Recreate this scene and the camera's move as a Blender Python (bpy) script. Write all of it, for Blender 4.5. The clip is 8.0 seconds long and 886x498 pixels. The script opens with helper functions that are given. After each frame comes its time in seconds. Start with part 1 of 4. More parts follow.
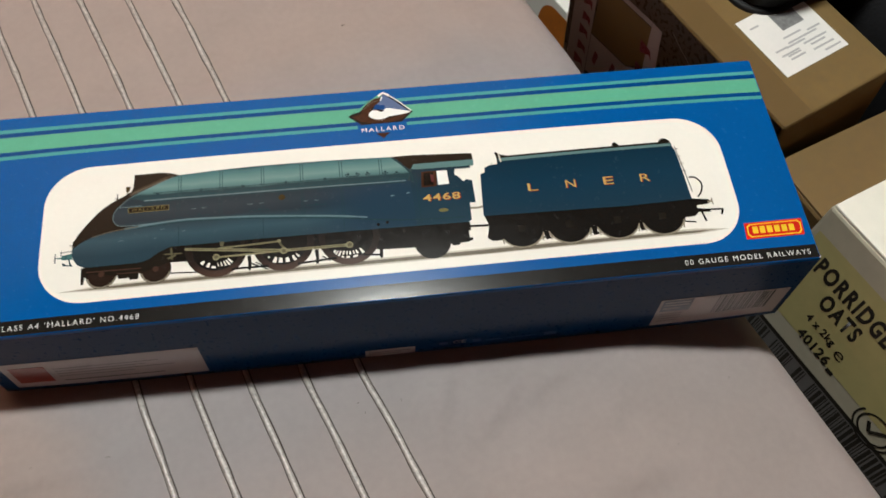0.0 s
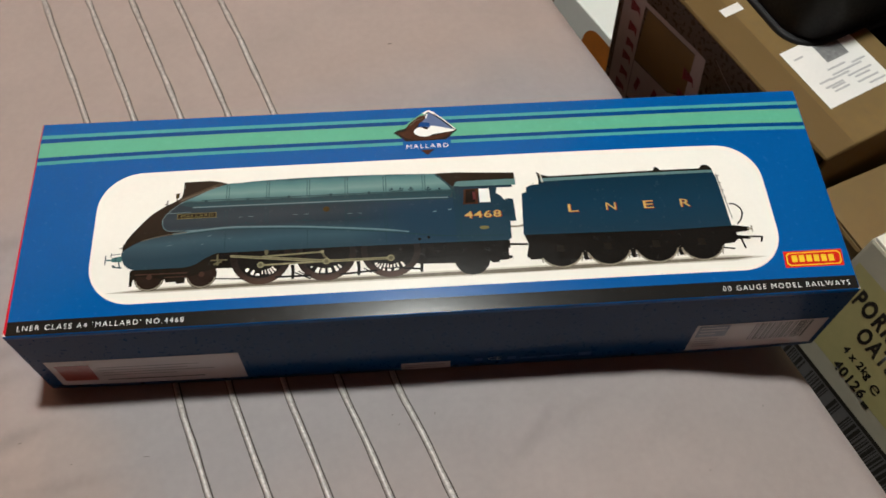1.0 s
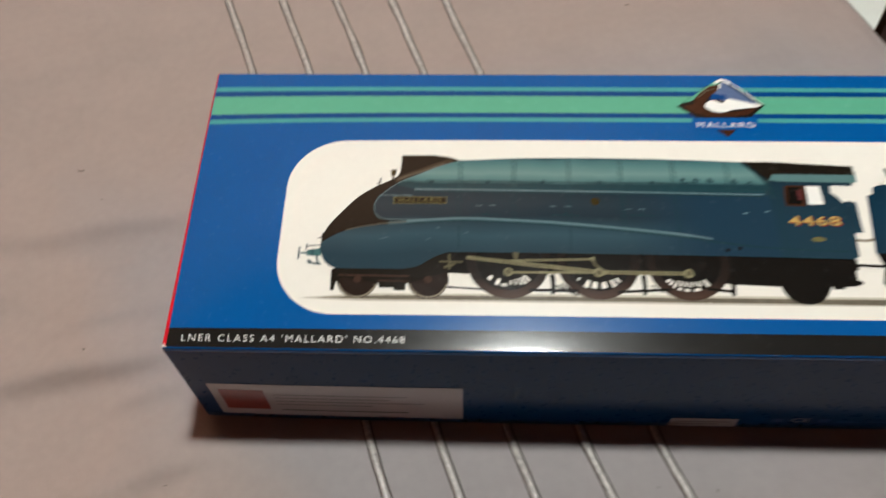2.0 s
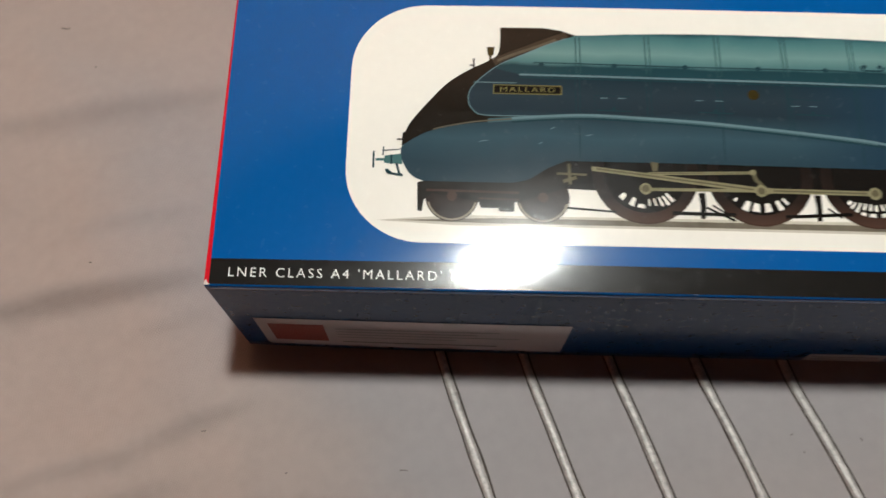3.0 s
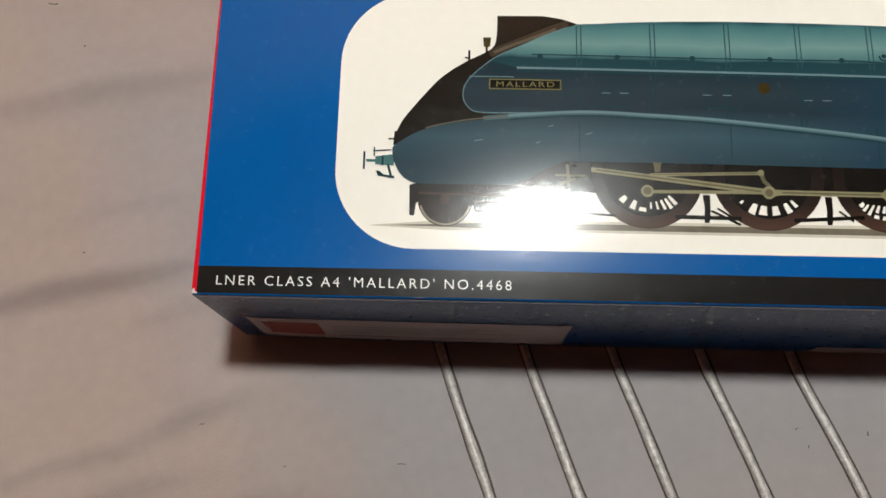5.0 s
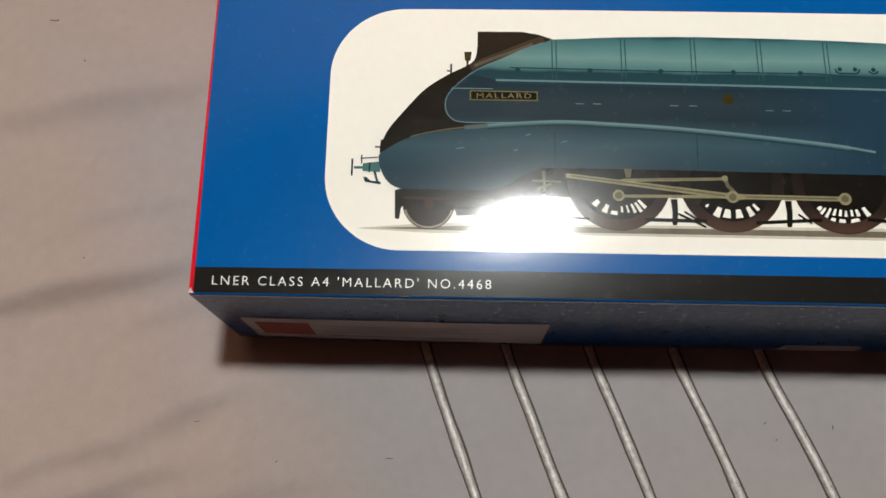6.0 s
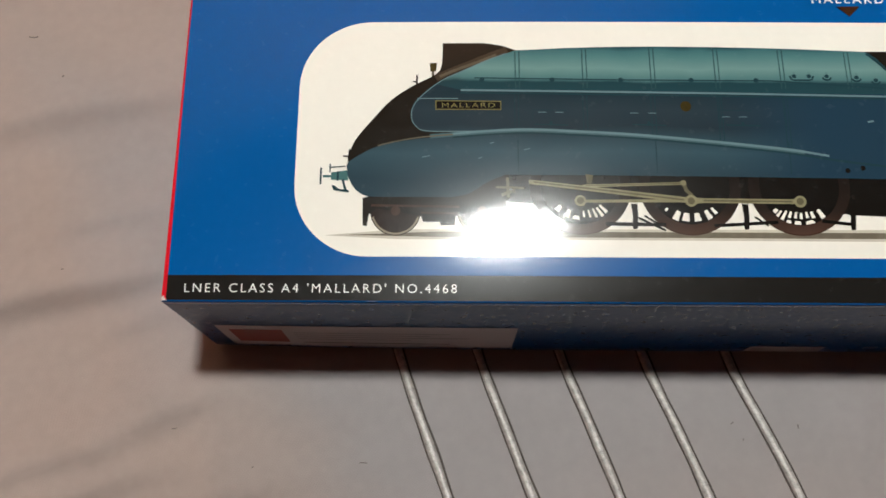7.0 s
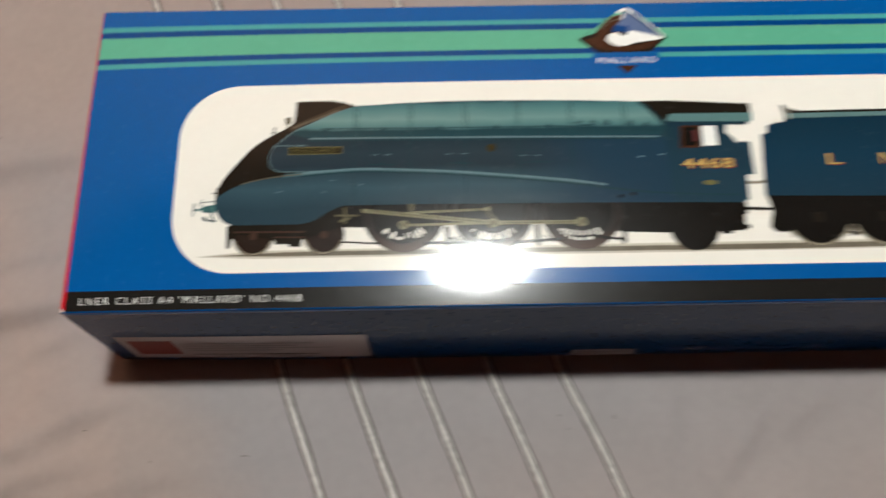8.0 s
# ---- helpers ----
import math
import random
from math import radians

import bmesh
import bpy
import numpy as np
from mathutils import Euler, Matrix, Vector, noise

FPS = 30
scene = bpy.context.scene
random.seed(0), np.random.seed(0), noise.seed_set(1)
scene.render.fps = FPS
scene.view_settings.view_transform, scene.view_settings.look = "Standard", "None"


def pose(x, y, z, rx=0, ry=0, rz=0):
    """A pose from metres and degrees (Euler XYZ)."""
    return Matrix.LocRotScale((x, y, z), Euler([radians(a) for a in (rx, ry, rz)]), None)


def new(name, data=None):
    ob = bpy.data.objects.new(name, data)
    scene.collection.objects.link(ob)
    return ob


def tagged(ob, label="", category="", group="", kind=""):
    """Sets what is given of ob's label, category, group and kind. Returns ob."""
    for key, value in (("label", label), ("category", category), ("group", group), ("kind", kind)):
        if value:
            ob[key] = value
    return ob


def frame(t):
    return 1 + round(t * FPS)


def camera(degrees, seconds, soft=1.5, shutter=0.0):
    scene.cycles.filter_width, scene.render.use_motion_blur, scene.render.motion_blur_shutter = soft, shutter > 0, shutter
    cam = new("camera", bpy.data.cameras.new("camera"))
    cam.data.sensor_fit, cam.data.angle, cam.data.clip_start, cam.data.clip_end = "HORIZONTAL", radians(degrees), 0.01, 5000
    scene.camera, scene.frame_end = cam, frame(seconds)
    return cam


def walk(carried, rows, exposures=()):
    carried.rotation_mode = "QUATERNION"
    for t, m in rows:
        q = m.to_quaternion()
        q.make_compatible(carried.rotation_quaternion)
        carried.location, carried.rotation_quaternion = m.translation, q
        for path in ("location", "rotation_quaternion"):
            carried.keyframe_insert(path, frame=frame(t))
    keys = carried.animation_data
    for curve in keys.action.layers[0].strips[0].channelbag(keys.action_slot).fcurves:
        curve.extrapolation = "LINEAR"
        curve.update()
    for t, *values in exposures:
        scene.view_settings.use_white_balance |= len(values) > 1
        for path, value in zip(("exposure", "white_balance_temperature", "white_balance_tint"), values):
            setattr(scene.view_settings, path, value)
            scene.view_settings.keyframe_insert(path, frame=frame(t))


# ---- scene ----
# ---- camera and walk ----
cam = camera(52.92, 8.0, soft=1.6, shutter=0.5)
ROWS = [
    (0, 0.1743, -0.1625, 0.4002, 28.69, -1.40, -6.85),
    (0.5, 0.1801, -0.1665, 0.4086, 29.56, -0.07, -6.13),
    (1, 0.1695, -0.1669, 0.4042, 29.99, -0.78, -3.98),
    (1.2, 0.1676, -0.1666, 0.4061, 30.13, -0.42, -2.73),
    (1.5, 0.1432, -0.1588, 0.3937, 31.34, -0.23, -0.98),
    (1.7, 0.1231, -0.1326, 0.3644, 30.67, 1.21, 0.47),
    (2, 0.0965, -0.1133, 0.3093, 30.97, 1.42, 1.50),
    (2.2, 0.0892, -0.1110, 0.3022, 29.19, 1.19, 2.18),
    (3.3, 0.0516, -0.0481, 0.2516, 17.12, -0.99, 0.96),
    (3.5, 0.0558, -0.0438, 0.2491, 15.42, -0.29, 1.08),
    (4, 0.0600, -0.0389, 0.2560, 12.29, 1.16, 1.81),
    (4.5, 0.0606, -0.0394, 0.2587, 13.74, 0.55, 1.50),
    (5.8, 0.0663, -0.0484, 0.2739, 15.72, 1.14, 1.28),
    (6, 0.0653, -0.0490, 0.2752, 15.93, 0.24, 1.07),
    (6.5, 0.0684, -0.0497, 0.2796, 16.22, 0.07, 0.83),
    (7, 0.0724, -0.0527, 0.2800, 16.86, 0.06, 0.32),
    (7.5, 0.0802, -0.0585, 0.2898, 17.65, -0.10, -0.18),
    (7.8, 0.0963, -0.0699, 0.3096, 19.27, 0.34, -0.33),
    (8, 0.1205, -0.0837, 0.3248, 21.18, 0.44, -0.88),
]
walk(cam, [(t, pose(x, y, z, rx, ry, rz)) for t, x, y, z, rx, ry, rz in ROWS], exposures=[(0.0, 0.0), (1.2, 0.0), (2.4, -0.07), (8.0, -0.07)])

# ---- world and light ----
world = bpy.data.worlds.new("night_outside")
world.use_nodes = True
world.node_tree.nodes["Background"].inputs[0].default_value = (0.01, 0.012, 0.02, 1)
world.node_tree.nodes["Background"].inputs[1].default_value = 0.2
scene.world = world
LAMP = Vector((0.20, 0.295, 1.88))
LAMP_RADIUS = 0.070
LAMP_POWER = 690.0
scene.view_settings.exposure = 0.0

# ---- sizes ----
L, W, H, BULGE, EDGE = 0.370, 0.1126, 0.0592, 0.0037, 0.0007
U = Vector((-0.354, 0.935, 0.0)).normalized()     # along the bed, away from the viewer
V = Vector((U.y, -U.x, 0.0))                      # across the bed
BED = Matrix(((V.x, U.x, 0, 0), (V.y, U.y, 0, 0), (0, 0, 1, 0), (0, 0, 0, 1)))   # x across, y along
FLOOR = -0.26


# ---- materials ----
def lin(r, g, b, k=0.9):
    return tuple(k * ((c / 255) / 12.92 if c < 10.3 else ((c / 255 + 0.055) / 1.055) ** 2.4) for c in (r, g, b))


def material(name, rgb, rough=0.5, vary=0.12, scale=60, bump=0.0, bump_scale=400, metal=0.0, spec=0.5, rough_vary=0.08, coat=0.0):
    m = bpy.data.materials.new(name)
    m.use_nodes = True
    t = m.node_tree
    b = t.nodes["Principled BSDF"]
    c = t.nodes.new("ShaderNodeTexCoord")
    n1 = t.nodes.new("ShaderNodeTexNoise")
    n1.inputs["Scale"].default_value, n1.inputs["Detail"].default_value = scale, 4
    n2 = t.nodes.new("ShaderNodeTexNoise")
    n2.inputs["Scale"].default_value, n2.inputs["Detail"].default_value = scale * 9, 3
    for n in (n1, n2):
        t.links.new(c.outputs["Object"], n.inputs["Vector"])
    add = t.nodes.new("ShaderNodeMath")
    add.operation = "ADD"
    t.links.new(n1.outputs["Fac"], add.inputs[0])
    t.links.new(n2.outputs["Fac"], add.inputs[1])
    r = t.nodes.new("ShaderNodeMapRange")
    r.inputs["From Min"].default_value, r.inputs["From Max"].default_value = 0.6, 1.4
    r.inputs["To Min"].default_value, r.inputs["To Max"].default_value = 1 - vary, 1 + vary
    t.links.new(add.outputs[0], r.inputs["Value"])
    mix = t.nodes.new("ShaderNodeMix")
    mix.data_type, mix.blend_type = "RGBA", "MULTIPLY"
    mix.inputs["Factor"].default_value = 1
    mix.inputs[6].default_value = (*rgb, 1)
    t.links.new(r.outputs[0], mix.inputs[7])
    t.links.new(mix.outputs[2], b.inputs["Base Color"])
    rr = t.nodes.new("ShaderNodeMapRange")
    rr.inputs["From Min"].default_value, rr.inputs["From Max"].default_value = 0.3, 0.7
    rr.inputs["To Min"].default_value, rr.inputs["To Max"].default_value = max(0.02, rough - rough_vary), min(1, rough + rough_vary)
    t.links.new(n2.outputs["Fac"], rr.inputs["Value"])
    t.links.new(rr.outputs[0], b.inputs["Roughness"])
    b.inputs["Metallic"].default_value = metal
    b.inputs["Specular IOR Level"].default_value = spec
    b.inputs["Coat Weight"].default_value = coat
    if bump:
        n3 = t.nodes.new("ShaderNodeTexNoise")
        n3.inputs["Scale"].default_value, n3.inputs["Detail"].default_value = bump_scale, 3
        t.links.new(c.outputs["Object"], n3.inputs["Vector"])
        bp = t.nodes.new("ShaderNodeBump")
        bp.inputs["Strength"].default_value, bp.inputs["Distance"].default_value = 1.0, bump
        t.links.new(n3.outputs["Fac"], bp.inputs["Height"])
        t.links.new(bp.outputs[0], b.inputs["Normal"])
    return m


def ink(name, r, g, b, vary=0.05):
    """Ink on coated card: glossy, with a fine orange-peel relief."""
    m = material(name, lin(r, g, b), rough=0.23, vary=vary, scale=45, bump=0.000015, bump_scale=2300, rough_vary=0.05, spec=0.085, coat=0.66)
    t = m.node_tree
    t.nodes["Principled BSDF"].inputs["Coat IOR"].default_value = 1.32
    r = t.nodes.new("ShaderNodeMapRange")
    n = t.nodes.new("ShaderNodeTexNoise")
    n.inputs["Scale"].default_value, n.inputs["Detail"].default_value = 2700, 4
    rub = t.nodes.new("ShaderNodeMapping")          # handling rubs run across the lid
    rub.inputs["Scale"].default_value = (1.0, 0.4, 1.0)
    t.links.new(t.nodes["Texture Coordinate"].outputs["Object"], rub.inputs["Vector"])
    t.links.new(rub.outputs[0], n.inputs["Vector"])
    relief = next(q for q in t.nodes if q.bl_idname == "ShaderNodeBump")
    t.links.new(rub.outputs[0], relief.inputs["Height"].links[0].from_node.inputs["Vector"])
    t.links.new(relief.outputs[0], t.nodes["Principled BSDF"].inputs["Coat Normal"])
    r.inputs["From Min"].default_value, r.inputs["From Max"].default_value = 0.35, 0.7
    r.inputs["To Min"].default_value, r.inputs["To Max"].default_value = 0.05, 0.12
    t.links.new(n.outputs["Fac"], r.inputs["Value"])
    t.links.new(r.outputs[0], t.nodes["Principled BSDF"].inputs["Coat Roughness"])
    return m


def ramp_ink(name, y0, y1, stops, rear=None):
    """Ink whose printed tone runs through the stops from y0 to y1 (metres across the lid)."""
    m = ink(name, 128, 128, 128)
    t = m.node_tree
    b = t.nodes["Principled BSDF"]
    c = t.nodes.new("ShaderNodeTexCoord")
    s = t.nodes.new("ShaderNodeSeparateXYZ")
    t.links.new(c.outputs["Object"], s.inputs[0])
    n = t.nodes.new("ShaderNodeTexNoise")
    n.inputs["Scale"].default_value, n.inputs["Detail"].default_value = 55, 5
    t.links.new(c.outputs["Object"], n.inputs["Vector"])
    k = t.nodes.new("ShaderNodeMath")
    k.operation = "MULTIPLY_ADD"
    k.inputs[1].default_value = 0.0035
    t.links.new(n.outputs["Fac"], k.inputs[0])
    t.links.new(s.outputs["Y"], k.inputs[2])
    r = t.nodes.new("ShaderNodeMapRange")
    r.inputs["From Min"].default_value, r.inputs["From Max"].default_value = y0 + 0.00175, y1 + 0.00175
    t.links.new(k.outputs[0], r.inputs["Value"])
    cr = t.nodes.new("ShaderNodeValToRGB")
    while len(cr.color_ramp.elements) < len(stops):
        cr.color_ramp.elements.new(0.5)
    for e, (pos, rgb) in zip(cr.color_ramp.elements, stops):
        e.position, e.color = pos, (*lin(*rgb), 1)
    t.links.new(r.outputs[0], cr.inputs[0])
    t.links.new(cr.outputs[0], b.inputs["Base Color"])
    if rear:                                        # the tone deepens towards the cab
        x0, x1, rgb = rear
        fx = t.nodes.new("ShaderNodeMapRange")
        fx.interpolation_type = "SMOOTHSTEP"
        fx.inputs["From Min"].default_value, fx.inputs["From Max"].default_value = x0, x1
        t.links.new(s.outputs["X"], fx.inputs["Value"])
        mx = t.nodes.new("ShaderNodeMix")
        mx.data_type = "RGBA"
        mx.inputs[7].default_value = (*lin(*rgb), 1)
        t.links.new(fx.outputs[0], mx.inputs[0])
        t.links.new(cr.outputs[0], mx.inputs[6])
        t.links.new(mx.outputs[2], b.inputs["Base Color"])
    return m


M = dict(
    blue=ink("blue_card", 0, 88, 158), red=ink("red_card", 205, 25, 40), black=ink("black_ink", 30, 28, 26), cream=ink("cream_ink", 248, 244, 234, 0.02),
    green=ink("sea_green_ink", 96, 176, 146), green_thin=ink("pale_green_ink", 74, 162, 160), navy=ink("dark_blue_ink", 0, 66, 130),
    white=ink("white_ink", 250, 250, 245, 0.02), soot=ink("soot_ink", 30, 25, 19, 0.12), deep=ink("warm_black_ink", 21, 17, 13, 0.1),
    tyre=ink("brown_tyre_ink", 42, 30, 24, 0.2), tyre_light=ink("worn_tyre_ink", 68, 48, 39, 0.2), rod=ink("olive_rod_ink", 140, 134, 104, 0.16), gold=ink("gold_ink", 200, 166, 96), red_ink=ink("dull_red_ink", 80, 34, 30),
    teal_dark=ink("dark_teal_ink", 31, 60, 67), rail=ink("pale_rail_ink", 104, 132, 138), brass=ink("brass_ink", 118, 111, 68), letter_red=ink("letter_red_ink", 130, 40, 28), grey=ink("grey_shadow_ink", 112, 104, 90, 0.25), rim=ink("pale_rim_ink", 148, 138, 120),
    pale=ink("pale_teal_ink", 92, 128, 128), logo_red=ink("bright_red_ink", 210, 40, 25), logo_yellow=ink("yellow_ink", 245, 200, 50), brown=ink("dark_brown_ink", 66, 38, 24, 0.3), groove=ink("rod_groove_ink", 98, 92, 70), ridge=ink("ridge_ink", 72, 100, 106), coping=ink("coping_ink", 96, 128, 128), old_brass=ink("dull_brass_ink", 60, 50, 22, 0.3), cab_front=ink("cab_front_ink", 46, 66, 70, 0.1), streak=ink("nose_sheen_ink", 62, 52, 41, 0.2), streak_pale=ink("pale_nose_sheen_ink", 92, 83, 68, 0.2), soft_shadow=ink("soft_shadow_ink", 205, 198, 182, 0.1), window_red=ink("faded_red_ink", 92, 44, 46),
    sky=ink("hazy_blue_ink", 92, 112, 150), lining=ink("faint_lining_ink", 104, 98, 82), seam=ink("seam_ink", 44, 77, 81), buffer=ink("buffer_teal_ink", 70, 110, 110),
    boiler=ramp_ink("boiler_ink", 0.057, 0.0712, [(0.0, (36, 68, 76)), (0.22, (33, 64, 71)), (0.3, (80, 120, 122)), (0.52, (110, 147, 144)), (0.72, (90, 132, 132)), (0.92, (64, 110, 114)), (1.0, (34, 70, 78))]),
    flank=ramp_ink("flank_ink", 0.033, 0.057, [(0.0, (42, 64, 75)), (0.3, (55, 81, 92)), (0.48, (47, 69, 79)), (0.6, (38, 52, 61)), (0.8, (43, 58, 67)), (1.0, (33, 51, 60))], (0.140, 0.176, (32, 58, 76))),
    wheel=ramp_ink("wheel_ink", 0.0176, 0.032, [(0.0, (80, 57, 47)), (0.2, (64, 46, 38)), (0.45, (40, 30, 25)), (1.0, (30, 22, 18))]),
    cab=ramp_ink("cab_ink", 0.032, 0.064, [(0.0, (34, 60, 74)), (0.5, (31, 57, 72)), (1.0, (26, 49, 61))]),
    tender=ramp_ink("tender_ink", 0.033, 0.065, [(0.0, (27, 54, 71)), (0.5, (20, 53, 73)), (1.0, (15, 45, 61))]),
)
# the lid's blue card again, its colour darkened for shade on the tall sides
M["side"] = material("shaded_blue_gloss_card", lin(0, 51, 96), rough=0.3, vary=0.05, scale=45, spec=0.06, rough_vary=0.04, coat=0.21)
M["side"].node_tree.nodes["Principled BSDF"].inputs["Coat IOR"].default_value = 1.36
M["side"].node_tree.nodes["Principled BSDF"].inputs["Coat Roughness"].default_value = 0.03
M["paper"] = material("sticker_paper", lin(178, 172, 172), 0.5, 0.06, 50, 0.00001, 900, spec=0.15)
M["print_grey"] = material("sticker_print", lin(110, 108, 108), 0.4, 0.1, 200)
M["print_pale"] = material("faint_label_print", lin(182, 180, 178), 0.45, 0.1, 300)
M["print_dark"] = material("sticker_dark_print", lin(34, 34, 40), 0.4, 0.1, 200)
M["print_red"] = material("sticker_red_print", lin(136, 46, 36), 0.5, 0.1, 200, spec=0.2)
M["print_blue"] = material("sticker_blue_print", lin(30, 46, 82), 0.4, 0.2, 300)
for dimmed in ("paper", "print_grey", "print_dark", "print_red", "print_blue"):     # added clear gloss coat stands in for shade, dimming stickers at grazing angles
    shine = M[dimmed].node_tree.nodes["Principled BSDF"].inputs
    shine["Coat Weight"].default_value, shine["Coat IOR"].default_value, shine["Coat Roughness"].default_value = 0.9, 1.5, 0.03
M["card_edge"] = material("worn_card_edge", lin(205, 200, 195), 0.7, 0.2, 600)


def cloth(name, rgb, warm_tint):
    """Cotton with a fine weave; warm light is painted in as a pinker tone in broad patches."""
    m = material(name, rgb, rough=0.85, vary=0.07, scale=28, spec=0.25)
    t = m.node_tree
    b = t.nodes["Principled BSDF"]
    tone = next(n for n in t.nodes if n.bl_idname == "ShaderNodeMix")
    co = t.nodes["Texture Coordinate"]
    big = t.nodes.new("ShaderNodeTexNoise")
    big.inputs["Scale"].default_value, big.inputs["Detail"].default_value = 8, 3
    t.links.new(co.outputs["Object"], big.inputs["Vector"])
    xyz = t.nodes.new("ShaderNodeSeparateXYZ")
    t.links.new(co.outputs["Object"], xyz.inputs[0])
    k = t.nodes.new("ShaderNodeMath")
    k.operation = "MULTIPLY_ADD"
    k.inputs[1].default_value = -5.5
    t.links.new(xyz.outputs["X"], k.inputs[0])
    t.links.new(big.outputs["Fac"], k.inputs[2])
    far = t.nodes.new("ShaderNodeMapRange")
    far.inputs["From Min"].default_value, far.inputs["From Max"].default_value = 0.42, 0.70
    t.links.new(k.outputs[0], far.inputs["Value"])
    wander = t.nodes.new("ShaderNodeMath")
    wander.operation = "MULTIPLY_ADD"
    wander.inputs[1].default_value = 0.10
    t.links.new(big.outputs["Fac"], wander.inputs[0])
    t.links.new(xyz.outputs["Y"], wander.inputs[2])
    warm_most = far.outputs[0]
    for near, deep, most in ((0.11, 0.18, 1.0), (-0.015, -0.10, 0.55)):
        edge = t.nodes.new("ShaderNodeMapRange")
        edge.inputs["From Min"].default_value, edge.inputs["From Max"].default_value = near, deep
        edge.inputs["To Max"].default_value = most
        t.links.new(wander.outputs[0], edge.inputs["Value"])
        more = t.nodes.new("ShaderNodeMath")
        more.operation = "MAXIMUM"
        t.links.new(warm_most, more.inputs[0])
        t.links.new(edge.outputs[0], more.inputs[1])
        warm_most = more.outputs[0]
    two = t.nodes.new("ShaderNodeMix")
    two.data_type = "RGBA"
    two.inputs[6].default_value, two.inputs[7].default_value = (*rgb, 1), (*warm_tint, 1)
    t.links.new(warm_most, two.inputs[0])
    t.links.new(two.outputs[2], tone.inputs[6])
    b.inputs["Sheen Weight"].default_value = 0.25
    b.inputs["Sheen Roughness"].default_value = 0.4
    c = t.nodes.new("ShaderNodeTexCoord")
    height = []
    for axis in (0, 1):
        w = t.nodes.new("ShaderNodeTexWave")
        w.wave_type, w.bands_direction = "BANDS", "XY"[axis]
        w.inputs["Scale"].default_value, w.inputs["Distortion"].default_value = 700, 1.5
        t.links.new(c.outputs["Object"], w.inputs["Vector"])
        height.append(w)
    a = t.nodes.new("ShaderNodeMath")
    a.operation = "ADD"
    t.links.new(height[0].outputs["Fac"], a.inputs[0])
    t.links.new(height[1].outputs["Fac"], a.inputs[1])
    n = t.nodes.new("ShaderNodeTexNoise")
    n.inputs["Scale"].default_value, n.inputs["Detail"].default_value = 70, 6
    t.links.new(c.outputs["Object"], n.inputs["Vector"])
    a2 = t.nodes.new("ShaderNodeMath")
    a2.operation = "MULTIPLY_ADD"
    a2.inputs[1].default_value = 6.0
    t.links.new(n.outputs["Fac"], a2.inputs[0])
    t.links.new(a.outputs[0], a2.inputs[2])
    bp = t.nodes.new("ShaderNodeBump")
    bp.inputs["Strength"].default_value, bp.inputs["Distance"].default_value = 0.5, 0.00006
    t.links.new(a2.outputs[0], bp.inputs["Height"])
    t.links.new(bp.outputs[0], b.inputs["Normal"])
    return m


# the second colour is the same cotton tinted as if by warm light
M["duvet"] = cloth("mauve_grey_cotton", lin(161, 153, 153), lin(171, 153, 146))
M["satin"] = material("silver_satin_piping", lin(192, 185, 180), rough=0.46, vary=0.55, scale=520, bump=0.00025, bump_scale=1900, spec=0.8, metal=0.28)
M["thread"] = material("dark_edge_stitching", lin(78, 68, 62), rough=0.8, vary=0.35, scale=500)
M["cardboard"] = material("brown_cardboard", lin(121, 97, 56), rough=0.75, vary=0.12, scale=22, bump=0.00005, bump_scale=260, spec=0.3)
M["cardboard_light"] = material("pale_cardboard", lin(122, 97, 60), rough=0.75, vary=0.1, scale=22, bump=0.00005, bump_scale=260, spec=0.3)
M["oats_side"] = material("oat_yellow_print", lin(186, 177, 122), rough=0.55, vary=0.08, scale=14, spec=0.35)
M["oats_grey"] = material("grey_carton_board", lin(186, 180, 160), rough=0.55, vary=0.08, scale=14, spec=0.35)
M["oats_top"] = material("white_carton_board", lin(244, 240, 226), rough=0.6, vary=0.04, scale=14, spec=0.35)
M["oats_ink"] = material("black_carton_print", lin(34, 30, 24), rough=0.55, vary=0.2, scale=200)
M["tape"] = material("white_parcel_tape", lin(178, 164, 160), rough=0.4, vary=0.1, scale=60, spec=0.3, bump=0.000002, bump_scale=120)
M["tape_red"] = material("red_tape_print", lin(120, 30, 38), rough=0.3, vary=0.15, scale=200)
M["packing_tape"] = material("clear_brown_tape", lin(106, 83, 46), rough=0.42, vary=0.04, scale=40, spec=0.3, bump=0.000004, bump_scale=120)
M["brown_tape"] = material("dark_brown_tape", lin(74, 56, 36), rough=0.3, vary=0.05, scale=35, spec=0.35, bump=0.000004, bump_scale=90)
M["label"] = material("white_label_paper", lin(238, 234, 228), rough=0.45, vary=0.03, scale=60)
M["label_grey"] = material("label_patch_print", lin(128, 127, 126), rough=0.45, vary=0.45, scale=420)
M["white_box"] = material("white_box_board", lin(228, 232, 226), rough=0.5, vary=0.03, scale=20)
M["orange"] = material("amber_print", lin(170, 100, 30), rough=0.45, vary=0.2, scale=60)
M["navy_board"] = material("navy_box_board", lin(34, 34, 72), rough=0.5, vary=0.1, scale=30)
M["lilac"] = material("lilac_board", lin(150, 142, 178), rough=0.5, vary=0.2, scale=90)
M["plastic"] = material("black_plastic", (0.006, 0.006, 0.007), spec=0.25, rough=0.62, vary=0.2, scale=60, bump=0.00003, bump_scale=300)
M["bag"] = material("black_woven_nylon", (0.008, 0.008, 0.009), spec=0.15, rough=0.8, vary=0.3, scale=40, bump=0.0004, bump_scale=500)
M["wall"] = material("peach_painted_plaster", lin(246, 190, 156), rough=0.8, vary=0.04, scale=3, bump=0.0004, bump_scale=80)
